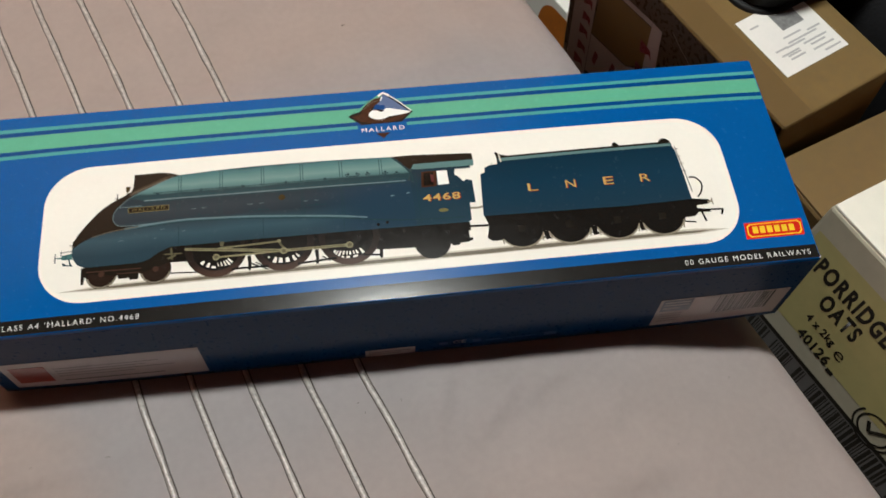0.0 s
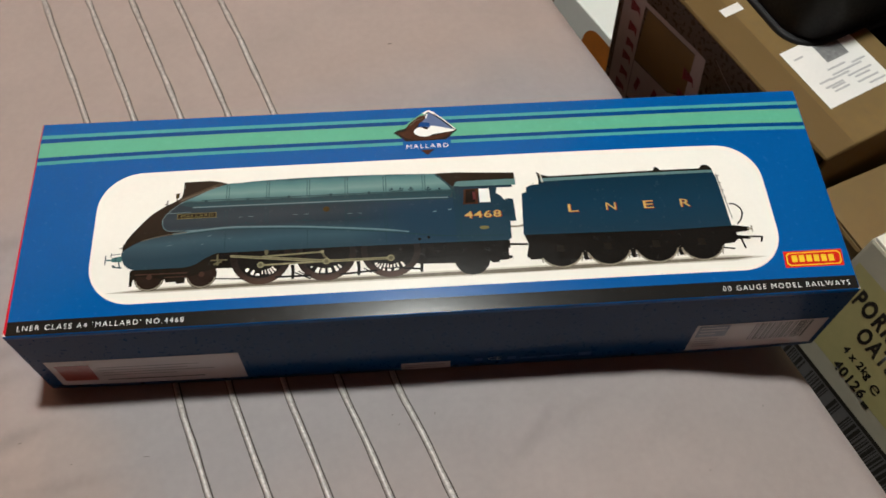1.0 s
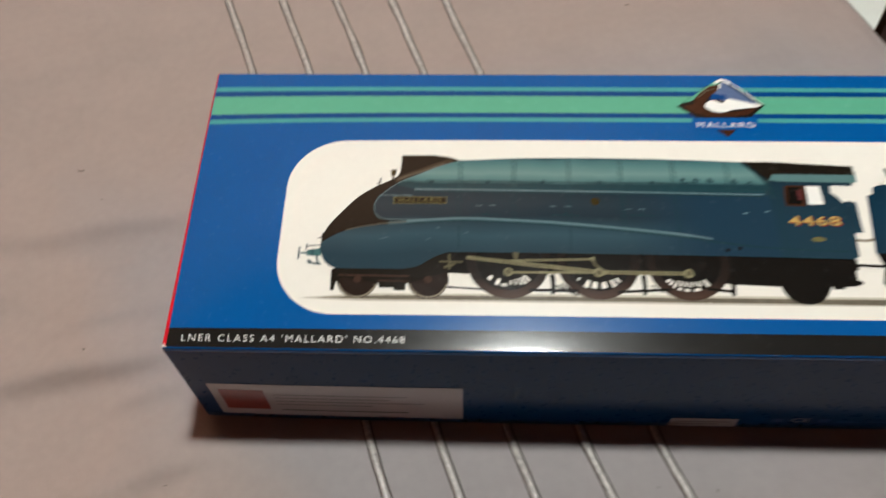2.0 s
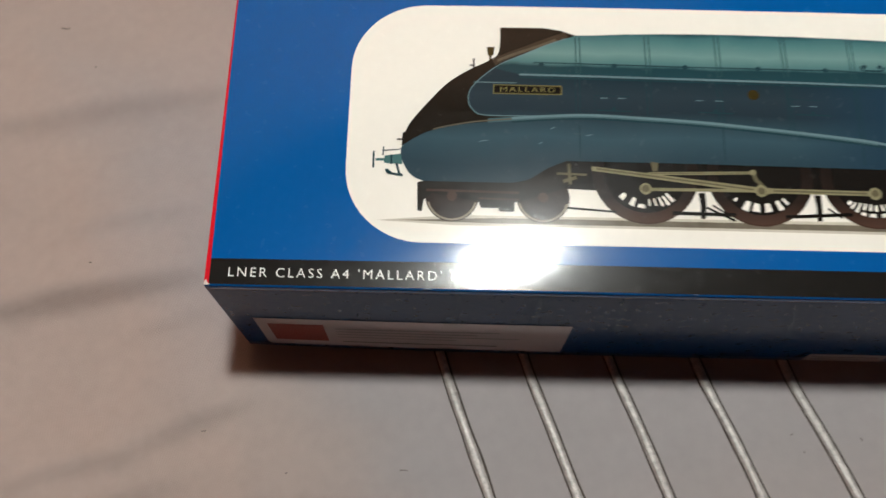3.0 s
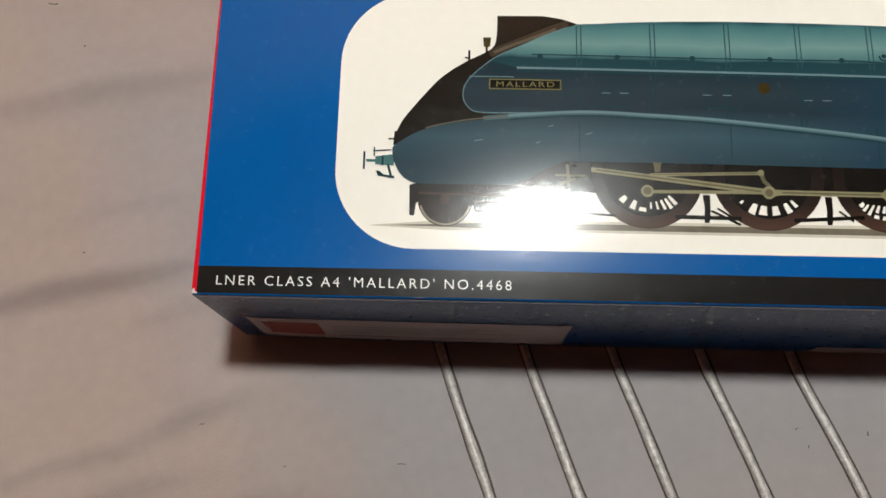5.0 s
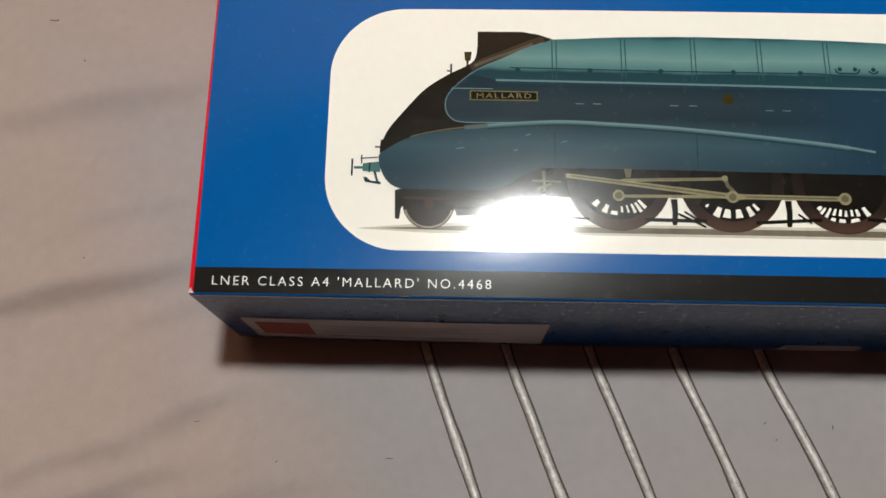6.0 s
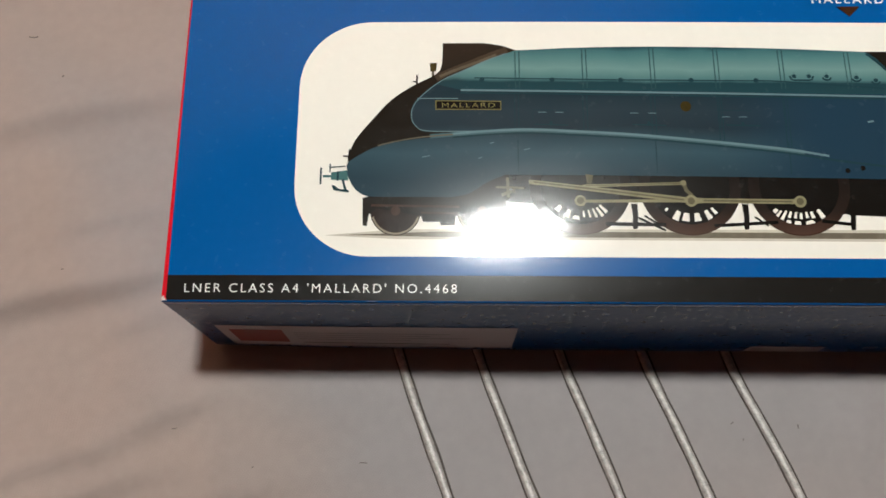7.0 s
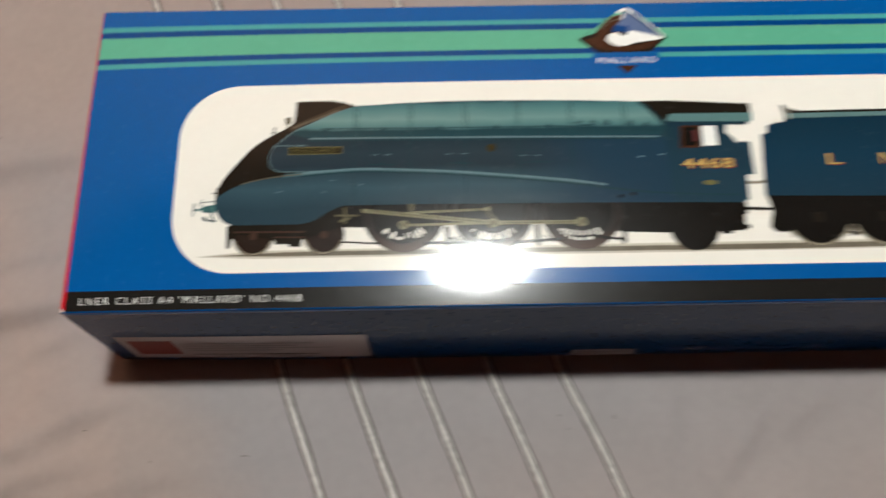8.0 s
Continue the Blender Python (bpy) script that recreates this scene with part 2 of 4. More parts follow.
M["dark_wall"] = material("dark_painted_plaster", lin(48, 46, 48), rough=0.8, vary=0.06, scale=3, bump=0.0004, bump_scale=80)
# colour chosen so that unseen walls throw warm fill light on the bed
M["bounce_wall"] = material("terracotta_bounce_plaster", lin(168, 98, 70), rough=0.8, vary=0.06, scale=3, bump=0.0004, bump_scale=80)
M["ceiling"] = material("grey_ceiling_paint", lin(120, 117, 112), rough=0.85, vary=0.03, scale=3)
M["carpet"] = material("brown_carpet", lin(96, 84, 74), rough=0.95, vary=0.25, scale=60, bump=0.002, bump_scale=300)
M["lint"] = material("dark_lint", lin(104, 92, 88), rough=0.9)
glow = bpy.data.materials.new("lamp_glass_lit")
glow.use_nodes = True
gb = glow.node_tree.nodes["Principled BSDF"]
gb.inputs["Base Color"].default_value = (0.9, 0.9, 0.88, 1)
gb.inputs["Emission Color"].default_value = (0.964, 0.997, 0.958, 1)
gb.inputs["Emission Strength"].default_value = LAMP_POWER
M["glow"] = glow


# ---- mesh helpers ----
def part(name, bm, mat, parent=None, label="", smooth=False, normals=None, recalc=False):
    """Links a bmesh as one mesh object under a thing or a part."""
    me = bpy.data.meshes.new(name)
    if recalc:
        bmesh.ops.recalc_face_normals(bm, faces=bm.faces)
    bm.to_mesh(me)
    bm.free()
    for m in mat if isinstance(mat, (list, tuple)) else [mat]:
        me.materials.append(m)
    if smooth:
        me.polygons.foreach_set("use_smooth", [True] * len(me.polygons))
    if normals:
        me.normals_split_custom_set_from_vertices([normals(v.co) for v in me.vertices])
    ob = new(name, me)
    ob.parent = parent
    if label:
        ob["label"] = label
    return ob


def thing(name, m, label, category, group="", kind=""):
    ob = new(name)
    ob.matrix_world = m
    ob.empty_display_size = 0.02
    return tagged(ob, label, category, group, kind)


def add_box(bm, x0, x1, y0, y1, z0, z1, bevel=0.0, index=0, segments=2):
    got = bmesh.ops.create_cube(bm, size=1)["verts"]
    for v in got:
        v.co = Vector((x0 + (v.co.x + 0.5) * (x1 - x0), y0 + (v.co.y + 0.5) * (y1 - y0), z0 + (v.co.z + 0.5) * (z1 - z0)))
    faces = {f for v in got for f in v.link_faces}
    for f in faces:
        f.material_index = index
    if bevel:
        bmesh.ops.bevel(bm, geom=list({e for v in got for e in v.link_edges}), offset=bevel, segments=segments, affect="EDGES", profile=0.5, material=index)
    return bm


def box_mesh(*a, **k):
    return add_box(bmesh.new(), *a, **k)


def spline(pts, steps=6, closed=False):
    """A smooth run through a few points of a drawing."""
    out = []
    n = len(pts)
    for i in range(n if closed else n - 1):
        q = [pts[(i + k) % n] if closed else pts[min(max(i + k, 0), n - 1)] for k in (-1, 0, 1, 2)]
        for s in range(steps):
            t = s / steps
            out.append(tuple(0.5 * (2 * q[1][d] + (q[2][d] - q[0][d]) * t + (2 * q[0][d] - 5 * q[1][d] + 4 * q[2][d] - q[3][d]) * t * t + (3 * q[1][d] - q[0][d] - 3 * q[2][d] + q[3][d]) * t ** 3) for d in (0, 1)))
    return out if closed else out + [tuple(pts[-1])]


def arc(cx, cy, r, a0, a1, n=24):
    return [(cx + r * math.cos(radians(a0 + (a1 - a0) * i / n)), cy + r * math.sin(radians(a0 + (a1 - a0) * i / n))) for i in range(n + 1)]


def rounded(x0, x1, y0, y1, r, n=10):
    return arc(x1 - r, y1 - r, r, 0, 90, n) + arc(x0 + r, y1 - r, r, 90, 180, n) + arc(x0 + r, y0 + r, r, 180, 270, n) + arc(x1 - r, y0 + r, r, 270, 360, n)


class Stroke(list):
    """The two edges of a stroke, laid end to end."""


def band(pts, w):
    """A stroke of width w along pts."""
    left, right = [], []
    for i, p in enumerate(pts):
        a, b = Vector(pts[max(i - 1, 0)]), Vector(pts[min(i + 1, len(pts) - 1)])
        d = (b - a).normalized()
        n = Vector((-d.y, d.x)) * w / 2
        left.append((p[0] + n.x, p[1] + n.y))
        right.append((p[0] - n.x, p[1] - n.y))
    return Stroke(left + right[::-1])


# ---- the lid's gently swollen surface ----
def lid_z(x, y):
    x, y = min(max(x, 0), L), min(max(y, 0), W)
    s = y / W
    return H + BULGE * (3.48 * s * (1 - s) + 0.13 * math.sin(math.pi * s) ** 2) * (1 - abs(2 * x / L - 1) ** 4)


def lid_normal(co):
    e = 0.0005
    x, y = min(max(co.x, 2 * e), L - 2 * e), min(max(co.y, 2 * e), W - 2 * e)
    return Vector((-(lid_z(x + e, y) - lid_z(x - e, y)) / (2 * e), -(lid_z(x, y + e) - lid_z(x, y - e)) / (2 * e), 1)).normalized()


LAYER = 0.00004


def lay(bm, layer):
    for v in bm.verts:
        v.co.z = lid_z(v.co.x, v.co.y) + LAYER * layer


def printed(name, outlines, layer, mat, parent, label=""):
    """Ink on the lid: one outline or several (millimetres from its front left corner), following the lid's swell."""
    if not isinstance(outlines[0][0], (int, float)):
        return [printed(name, o, layer, mat, parent, label) for o in outlines][0]
    bm = bmesh.new()
    if isinstance(outlines, Stroke):
        vs = [bm.verts.new((x / 1000, y / 1000, 0)) for x, y in outlines]
        for i in range(len(vs) // 2 - 1):
            bm.faces.new((vs[-1 - i], vs[-2 - i], vs[i + 1], vs[i]))
    else:
        clean = [p for i, p in enumerate(outlines) if (Vector(p) - Vector(outlines[i - 1])).length > 1e-4]
        f = bm.faces.new([bm.verts.new((x / 1000, y / 1000, 0)) for x, y in clean])
        f.normal_update()
        if sum(a[0] * b[1] - b[0] * a[1] for a, b in zip(clean, clean[1:] + clean[:1])) < 0:
            f.normal_flip()
    bm.normal_update()
    bmesh.ops.triangulate(bm, faces=bm.faces[:])
    ys = [v.co.y for v in bm.verts]
    xs = [v.co.x for v in bm.verts]
    for lo, hi, step, axis in ((min(ys), max(ys), 0.003, 1), (min(xs), max(xs), 0.012, 0)):
        k = math.floor(lo / step) + 1
        while k * step < hi:
            co, no = Vector((0, 0, 0)), Vector((0, 0, 0))
            co[axis], no[axis] = k * step, 1
            bmesh.ops.bisect_plane(bm, geom=bm.verts[:] + bm.edges[:] + bm.faces[:], dist=1e-7, plane_co=co, plane_no=no)
            k += 1
    lay(bm, layer)
    return part(name, bm, mat, parent, label, smooth=True, normals=lid_normal)


def text_mesh(words, spacing=1.0, bold=0.0):
    cu = bpy.data.curves.new("letters", "FONT")
    cu.body, cu.resolution_u, cu.space_character, cu.fill_mode = words, 3, spacing, "FRONT"
    cu.offset = bold
    ob = bpy.data.objects.new("letters", cu)
    scene.collection.objects.link(ob)
    bpy.context.view_layer.update()
    me = bpy.data.meshes.new_from_object(ob.evaluated_get(bpy.context.evaluated_depsgraph_get()))
    bpy.data.objects.remove(ob)
    bpy.data.curves.remove(cu)
    bm = bmesh.new()
    bm.from_mesh(me)
    bpy.data.meshes.remove(me)
    xs, ys = [v.co.x for v in bm.verts], [v.co.y for v in bm.verts]
    return bm, min(xs), max(xs), min(ys), max(ys)


def lettering(words, x0, x1, y0, y1, place, mat, parent, name="lettering", label="", spacing=1.0, normals=None, bold=0.0):
    """Words fitted into x0..x1, y0..y1 of a surface; place(x, y) gives the point in the thing."""
    bm, a, b, c, d = text_mesh(words, spacing, bold)
    for v in bm.verts:
        v.co = place(x0 + (v.co.x - a) / (b - a) * (x1 - x0), y0 + (v.co.y - c) / (d - c) * (y1 - y0))
    return part(name, bm, mat, parent, label, smooth=bool(normals), normals=normals)


def on_lid(layer):
    return lambda x, y: Vector((x / 1000, y / 1000, lid_z(x / 1000, y / 1000) + LAYER * layer))


def front_bow(x, z):
    return 0.0014 * (1 - z / H) * (1 - abs(2 * x / L - 1) ** 4)


def on_front(lift):
    return lambda x, z: Vector((x / 1000, -front_bow(x / 1000, z / 1000) - lift, z / 1000))


def flat(name, rects, place, mat, parent, label=""):
    bm = bmesh.new()
    for x0, x1, y0, y1 in rects:
        n = max(1, min(12, round(abs(y1 - y0) / (2.5 if max(abs(x1), abs(y1)) > 1 else 0.05))))
        k = max(1, min(12, round(abs(x1 - x0) / (8 if max(abs(x1), abs(y1)) > 1 else 0.2))))
        g = [[bm.verts.new(place(x0 + (x1 - x0) * i / k, y0 + (y1 - y0) * j / n)) for i in range(k + 1)] for j in range(n + 1)]
        for a, b in zip(g, g[1:]):
            for i in range(k):
                bm.faces.new((a[i], a[i + 1], b[i + 1], b[i]))
    return part(name, bm, mat, parent, label)


# ---- the room ----
def slab(name, x0, x1, y0, y1, z0, z1, mat, label):
    ob = part(name, box_mesh(x0, x1, y0, y1, z0, z1), mat)
    ob.matrix_world = BED
    return tagged(ob, label, name.split("_")[0], kind="structure")


V0, V1, U0, U1, TOP = -1.7, 1.0, -1.8, 0.96, 1.88
slab("floor", V0, V1, U0, U1, FLOOR - 0.1, FLOOR, M["carpet"], "brown carpeted bedroom floor beside the bed")
slab("ceiling", V0, V1, U0, U1, TOP, TOP + 0.1, M["ceiling"], "plain grey painted bedroom ceiling")
slab("wall_north", V0 - 0.1, V1 + 0.1, U1, U1 + 0.1, FLOOR - 0.1, TOP + 0.1, M["wall"], "plain peach painted bedroom wall")
# south and west are out of view, added as warm reflectors
slab("wall_south", V0 - 0.1, V1 + 0.1, U0 - 0.1, U0, FLOOR - 0.1, TOP + 0.1, M["bounce_wall"], "unseen terracotta bedroom wall added for warm bounce light")
slab("wall_west", V0 - 0.1, V0, U0, U1, FLOOR - 0.1, TOP + 0.1, M["bounce_wall"], "unseen terracotta bedroom wall added for warm bounce light")
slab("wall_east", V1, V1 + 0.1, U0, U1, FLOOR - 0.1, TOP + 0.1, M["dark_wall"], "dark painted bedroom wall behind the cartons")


def lathe(profile, steps=48):
    bm = bmesh.new()
    rings = [[bm.verts.new((r * math.cos(2 * math.pi * i / steps), r * math.sin(2 * math.pi * i / steps), z)) for i in range(steps)] if r > 1e-6 else [bm.verts.new((0, 0, z))] for r, z in profile]
    for a, b in zip(rings, rings[1:]):
        for i in range(steps):
            j = (i + 1) % steps
            if len(a) == 1 and len(b) > 1:
                bm.faces.new((a[0], b[i], b[j]))
            elif len(b) == 1 and len(a) > 1:
                bm.faces.new((a[i], a[j], b[0]))
            elif len(a) > 1:
                bm.faces.new((a[i], a[j], b[j], b[i]))
    return bm


lamp = thing("ceiling_lamp", Matrix.Translation(LAMP), "lit round flush white ceiling lamp", "lamp")
part("diffuser", lathe([(0, -0.024), (LAMP_RADIUS, -0.024), (LAMP_RADIUS, -0.020), (0, -0.020)], 48), M["glow"], lamp, "glowing white diffuser", recalc=True)
part("rim", lathe([(LAMP_RADIUS + 0.001, 0), (LAMP_RADIUS + 0.001, -0.026), (LAMP_RADIUS + 0.008, -0.024), (LAMP_RADIUS + 0.012, 0)], 48), M["ceiling"], lamp, "white lamp rim", recalc=True)


# ---- the bed ----
def smooth01(a, b, x):
    t = min(max((x - a) / (b - a), 0), 1)
    return t * t * (3 - 2 * t)


# soft creases in the cotton: a point, a heading, the crease's width and height (metres), and its reach along the heading
CREASES = [
    (-0.060, 0.080, 11, 0.0090, 0.0058, 0.050), (-0.038, 0.042, 20, 0.0065, 0.0036, 0.026), (-0.050, 0.017, 14, 0.0078, 0.0090, 0.042),
    (-0.048, -0.0375, 18, 0.0062, 0.0052, 0.022), (0.010, -0.0455, 11, 0.0060, 0.0022, 0.024),
    (-0.022, 0.007, 21, 0.0050, 0.0028, 0.016), (-0.014, -0.0205, 30, 0.0062, 0.0050, 0.021), (-0.052, -0.050, 15, 0.0070, 0.0066, 0.040),
    (-0.115, 0.052, -10, 0.0100, 0.0050, 0.032), (-0.095, -0.018, -35, 0.0075, 0.0060, 0.034), (-0.140, 0.150, 25, 0.0160, 0.0040, 0.140),
    (-0.110, -0.090, 50, 0.0120, 0.0060, 0.060), (0.240, -0.085, -30, 0.0250, 0.0030, 0.120), (0.120, 0.245, 35, 0.0250, 0.0030, 0.140),
    (0.2005, -0.0275, 73, 0.0070, 0.0034, 0.018), (0.2260, -0.0310, 52, 0.0075, 0.0036, 0.022), (0.250, -0.022, 40, 0.0070, 0.0030, 0.020), (0.280, -0.038, 57, 0.0080, 0.0030, 0.022), (0.286, -0.072, 19, 0.0080, 0.0040, 0.020), (0.170, -0.090, 20, 0.0120, 0.0022, 0.050),
    (0.300, 0.190, 60, 0.0150, 0.0030, 0.050), (0.215, 0.175, 20, 0.0120, 0.0018, 0.040),
]


def bed_z(x, y):
    """The duvet's surface: nearly flat, creased beside the box, flattened below it."""
    z = 0.0022 * noise.noise(Vector((x * 7, y * 7, 3))) + 0.0006 * noise.noise(Vector((x * 26, y * 26, 9)))
    for cx, cy, h, w, a, reach in CREASES:
        dx, dy = x - cx, y - cy
        c, s = math.cos(radians(h)), math.sin(radians(h))
        p, q = dx * c + dy * s, -dx * s + dy * c
        q += 0.003 * noise.noise(Vector((p * 30, cx * 50, cy * 50)))
        z += (0.74 if cx < 0 else 1.0) * a * math.exp(-(q / (w * (0.6 if q < 0 else 2.2))) ** 2 - (p / reach) ** 2)
    d = math.hypot(max(-x, 0, x - L), max(-y, 0, y - W))
    return -0.0016 * (1 - smooth01(0.0, 0.02, d)) + z * smooth01(0.0, 0.025, d)


ROLL = 0.022


def edge_v(u):
    """Where the duvet starts to roll over the side of the mattress."""
    return 0.3285 + 0.008 * smooth01(-0.10, 0.06, u)


def bed_point(v, u, lift=0.0):
    """Point of the duvet, v metres across it and u along it; past the mattress's edge it rolls over and hangs."""
    vv = v + 0.002 * noise.noise(Vector((u * 9, 1, 5)))
    sag = -0.016 * smooth01(0.262, 0.345, vv)
    rim_v = edge_v(u)
    if vv <= rim_v:
        x, y = V.x * vv + U.x * u, V.y * vv + U.y * u
        return Vector((vv, u, bed_z(x, y) + sag + lift))
    x, y = V.x * rim_v + U.x * u, V.y * rim_v + U.y * u
    z0 = bed_z(x, y) * 0.7 + sag
    s = vv - rim_v
    if s < ROLL * math.pi / 2:
        a = s / ROLL
        return Vector((rim_v + (ROLL + lift) * math.sin(a), u, z0 - ROLL + (ROLL + lift) * math.cos(a)))
    return Vector((rim_v + ROLL + 0.003 * noise.noise(Vector((u * 20, s * 9, 2))), u, max(z0 - ROLL - (s - ROLL * math.pi / 2), FLOOR + 0.012)))


def spans(stops):
    out = []
    for a, b, step in stops:
        n = max(1, round((b - a) / step))
        out += [a + (b - a) * i / n for i in range(n)]
    return out + [stops[-1][1]]


duvet = thing("duvet", BED, "mauve-grey cotton duvet cover with five silver pintuck lines, softly creased", "duvet")
vs = spans([(-1.0, -0.3, 0.02), (-0.3, -0.16, 0.0042), (-0.16, 0.30, 0.0022), (0.30, 0.42, 0.0036), (0.42, 0.6, 0.02)])
us = spans([(-1.1, -0.3, 0.02), (-0.3, -0.13, 0.0042), (-0.13, 0.14, 0.0022), (0.14, 0.36, 0.0042), (0.36, 0.94, 0.02)])
bm = bmesh.new()
grid = [[bm.verts.new(bed_point(v, u)) for v in vs] for u in us]
for a, b in zip(grid, grid[1:]):
    for i in range(len(vs) - 1):
        bm.faces.new((a[i], a[i + 1], b[i + 1], b[i]))
part("cover", bm, M["duvet"], duvet, smooth=True)
BACK = (-0.0058, 0.0208, 0.0468, 0.0738, 0.1000)      # where each pintuck crosses y = 0.163 and y = -0.010
FRONT = (0.0600, 0.0852, 0.1111, 0.1373, 0.1639)


def tuck_x(i, y):
    s = 0.36 + 0.016 * i
    if y > 0.163:
        return BACK[i] - 0.395 * (y - 0.163)
    if y > -0.009:      # pressed straighter where the box sits on the cloth
        x0 = FRONT[i] - s * 0.001
        return x0 - 0.27 * (y + 0.009) if y < 0.012 else x0 - 0.0057 + (BACK[i] - x0 + 0.0057) * (y - 0.012) / 0.151
    return FRONT[i] - s * (y + 0.010)


def tuck(i, half, high, profile):
    bm = bmesh.new()
    rows = []
    for y in spans([(-0.5, -0.25, 0.01), (-0.25, 0.36, 0.0015), (0.36, 0.9, 0.01)]):
        x = (tuck_x(i, y - 0.008) + tuck_x(i, y) + tuck_x(i, y + 0.008)) / 3 + 0.0003 * noise.noise(Vector((y * 40, i * 7, 1)))
        p = Vector((x, y, 0))
        w = half * (1 + 0.3 * noise.noise(Vector((y * 75, i * 5, 4))))
        h = high * (1 + 0.25 * noise.noise(Vector((y * 90, i * 5, 6))))
        rows.append([bm.verts.new(bed_point(p.dot(V) + w * a, p.dot(U), h * b)) for a, b in profile])
    for a, b in zip(rows, rows[1:]):
        for k in range(len(profile) - 1):
            bm.faces.new((a[k], a[k + 1], b[k + 1], b[k]))
    return bm


for i in range(5):
    line = part("pintuck", tuck(i, 0.00188, 0.00040, [(-0.97, -0.8), (-0.9, 0.9), (1.0, 0.9), (1.12, -0.8)]), M["thread"], duvet, "silver satin pintuck with dark stitched edges", smooth=False)
    part("ribbon", tuck(i, 0.00138, 0.0011, [(-1, 0.2), (-0.8, 0.62), (-0.4, 0.93), (0, 1), (0.4, 0.93), (0.8, 0.62), (1, 0.2)]), M["satin"], line, "silver satin ribbon", smooth=True)
slab_bm = box_mesh(-0.98, 0.33, -1.08, 0.93, FLOOR, -0.035, bevel=0.03)
mattress = tagged(part("mattress", slab_bm, M["white_box"]), "low mattress hidden under the mauve-grey duvet", "mattress")
mattress.matrix_world = BED


# ---- the model train's box ----
box = thing("model_train_box", Matrix.Identity(4), "glossy blue cardboard model railway box lying on the duvet", "box")


def carton_mesh():
    bm = bmesh.new()
    nx, ny, k = 74, 40, 5
    xs, ys = [L * i / nx for i in range(nx + 1)], [W * j / ny for j in range(ny + 1)]

    def inset(x, y, r):
        return min(max(x, r), L - r), min(max(y, r), W - r)
    top = [[bm.verts.new((*inset(x, y, EDGE), lid_z(x, y))) for x in xs] for y in ys]
    for j in range(ny):
        for i in range(nx):
            bm.faces.new((top[j][i], top[j][i + 1], top[j + 1][i + 1], top[j + 1][i]))
    ring = [(i, 0) for i in range(nx)] + [(nx, j) for j in range(ny)] + [(i, ny) for i in range(nx, 0, -1)] + [(0, j) for j in range(ny, 0, -1)]
    prev = [top[j][i] for i, j in ring]
    levels = [(EDGE * (1 - math.sin(a)), EDGE * (1 - math.cos(a))) for a in [math.pi / 2 * s / k for s in range(1, k + 1)]]
    for step, (r, down) in enumerate(levels + [(0.0, 0.005 * q) for q in range(1, 12)] + [(0.0, H - 0.0006), (0.0006, H)]):
        now = []
        for i, j in ring:
            x, y = inset(xs[i], ys[j], r)
            z = H - down
            if down > 0.001:       # the tall sides splay a little
                y += (1 if j == ny else -1 if j == 0 else 0) * front_bow(x, z)
            now.append(bm.verts.new((x, y, z)))
        for q in range(len(ring)):
            f = bm.faces.new((prev[q], now[q], now[(q + 1) % len(ring)], prev[(q + 1) % len(ring)]))
            (i0, j0), (i1, j1) = ring[q], ring[(q + 1) % len(ring)]
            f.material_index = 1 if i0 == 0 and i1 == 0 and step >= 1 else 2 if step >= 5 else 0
        prev = now
    bm.faces.new(prev)
    bmesh.ops.recalc_face_normals(bm, faces=bm.faces)
    return bm


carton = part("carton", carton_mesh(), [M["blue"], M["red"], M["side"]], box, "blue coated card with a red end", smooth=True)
em = carton.modifiers.new("edges", "EDGE_SPLIT")
em.split_angle = radians(50)

# stripes, black band, red edge
printed("stripe", [(0.7, 103.4), (369.3, 103.4), (369.3, 105.5), (0.7, 105.5)], 1, M["green_thin"], box, "thin pale green printed stripe")
printed("stripe", [(0.7, 92.4), (369.3, 92.4), (369.3, 100.9), (0.7, 100.9)], 1, M["green"], box, "broad sea-green printed stripe")
printed("stripe", [(0.7, 88.1), (369.3, 88.1), (369.3, 90.1), (0.7, 90.1)], 1, M["green_thin"], box, "thin pale green printed stripe")
printed("stripe_gap", [[(0.7, 100.9), (369.3, 100.9), (369.3, 103.4), (0.7, 103.4)], [(0.7, 90.1), (369.3, 90.1), (369.3, 92.4), (0.7, 92.4)]], 1, M["navy"], box, "dark blue printed gap between the stripes")
black_band = printed("black_band", [(0.9, 0.35), (369.4, 0.35), (369.4, 6.9), (0.9, 6.9)], 1, M["black"], box, "black printed band with white capitals")
lettering("LNER CLASS A4 'MALLARD' NO.4468", 5.7, 75.4, 2.35, 4.75, on_lid(2), M["white"], black_band, label="white printed capitals", spacing=1.3, normals=lid_normal, bold=-0.008)
lettering("00 GAUGE MODEL RAILWAYS", 309.0, 366.0, 2.35, 4.75, on_lid(2), M["white"], black_band, label="white printed capitals", spacing=1.3, normals=lid_normal, bold=-0.008)
printed("red_edge", [(0.05, 0.3), (1.2, 0.3), (0.12, 111.9), (0.05, 111.9)], 2, M["red"], box, "red card showing along the end fold")
printed("worn_corner", [(0.1, 0.1), (1.5, 0.2), (0.9, 0.7), (0.5, 1.5), (0.1, 1.0)], 3, M["card_edge"], box, "white scuffed corner of the card")

for x0, w in ((52, 3.2), (118, 1.6), (187, 2.4), (241, 4.0), (300, 1.8), (352, 2.6)):
    printed("edge_scuff", [(x0, 0.12), (x0 + w, 0.12), (x0 + w * 0.7, 0.3), (x0 + w * 0.3, 0.26)], 2, M["sky"], box)
printed("worn_corner", [(368.6, 0.1), (369.9, 0.1), (369.9, 1.2), (369.5, 0.6)], 3, M["card_edge"], box, "white scuffed corner of the card")

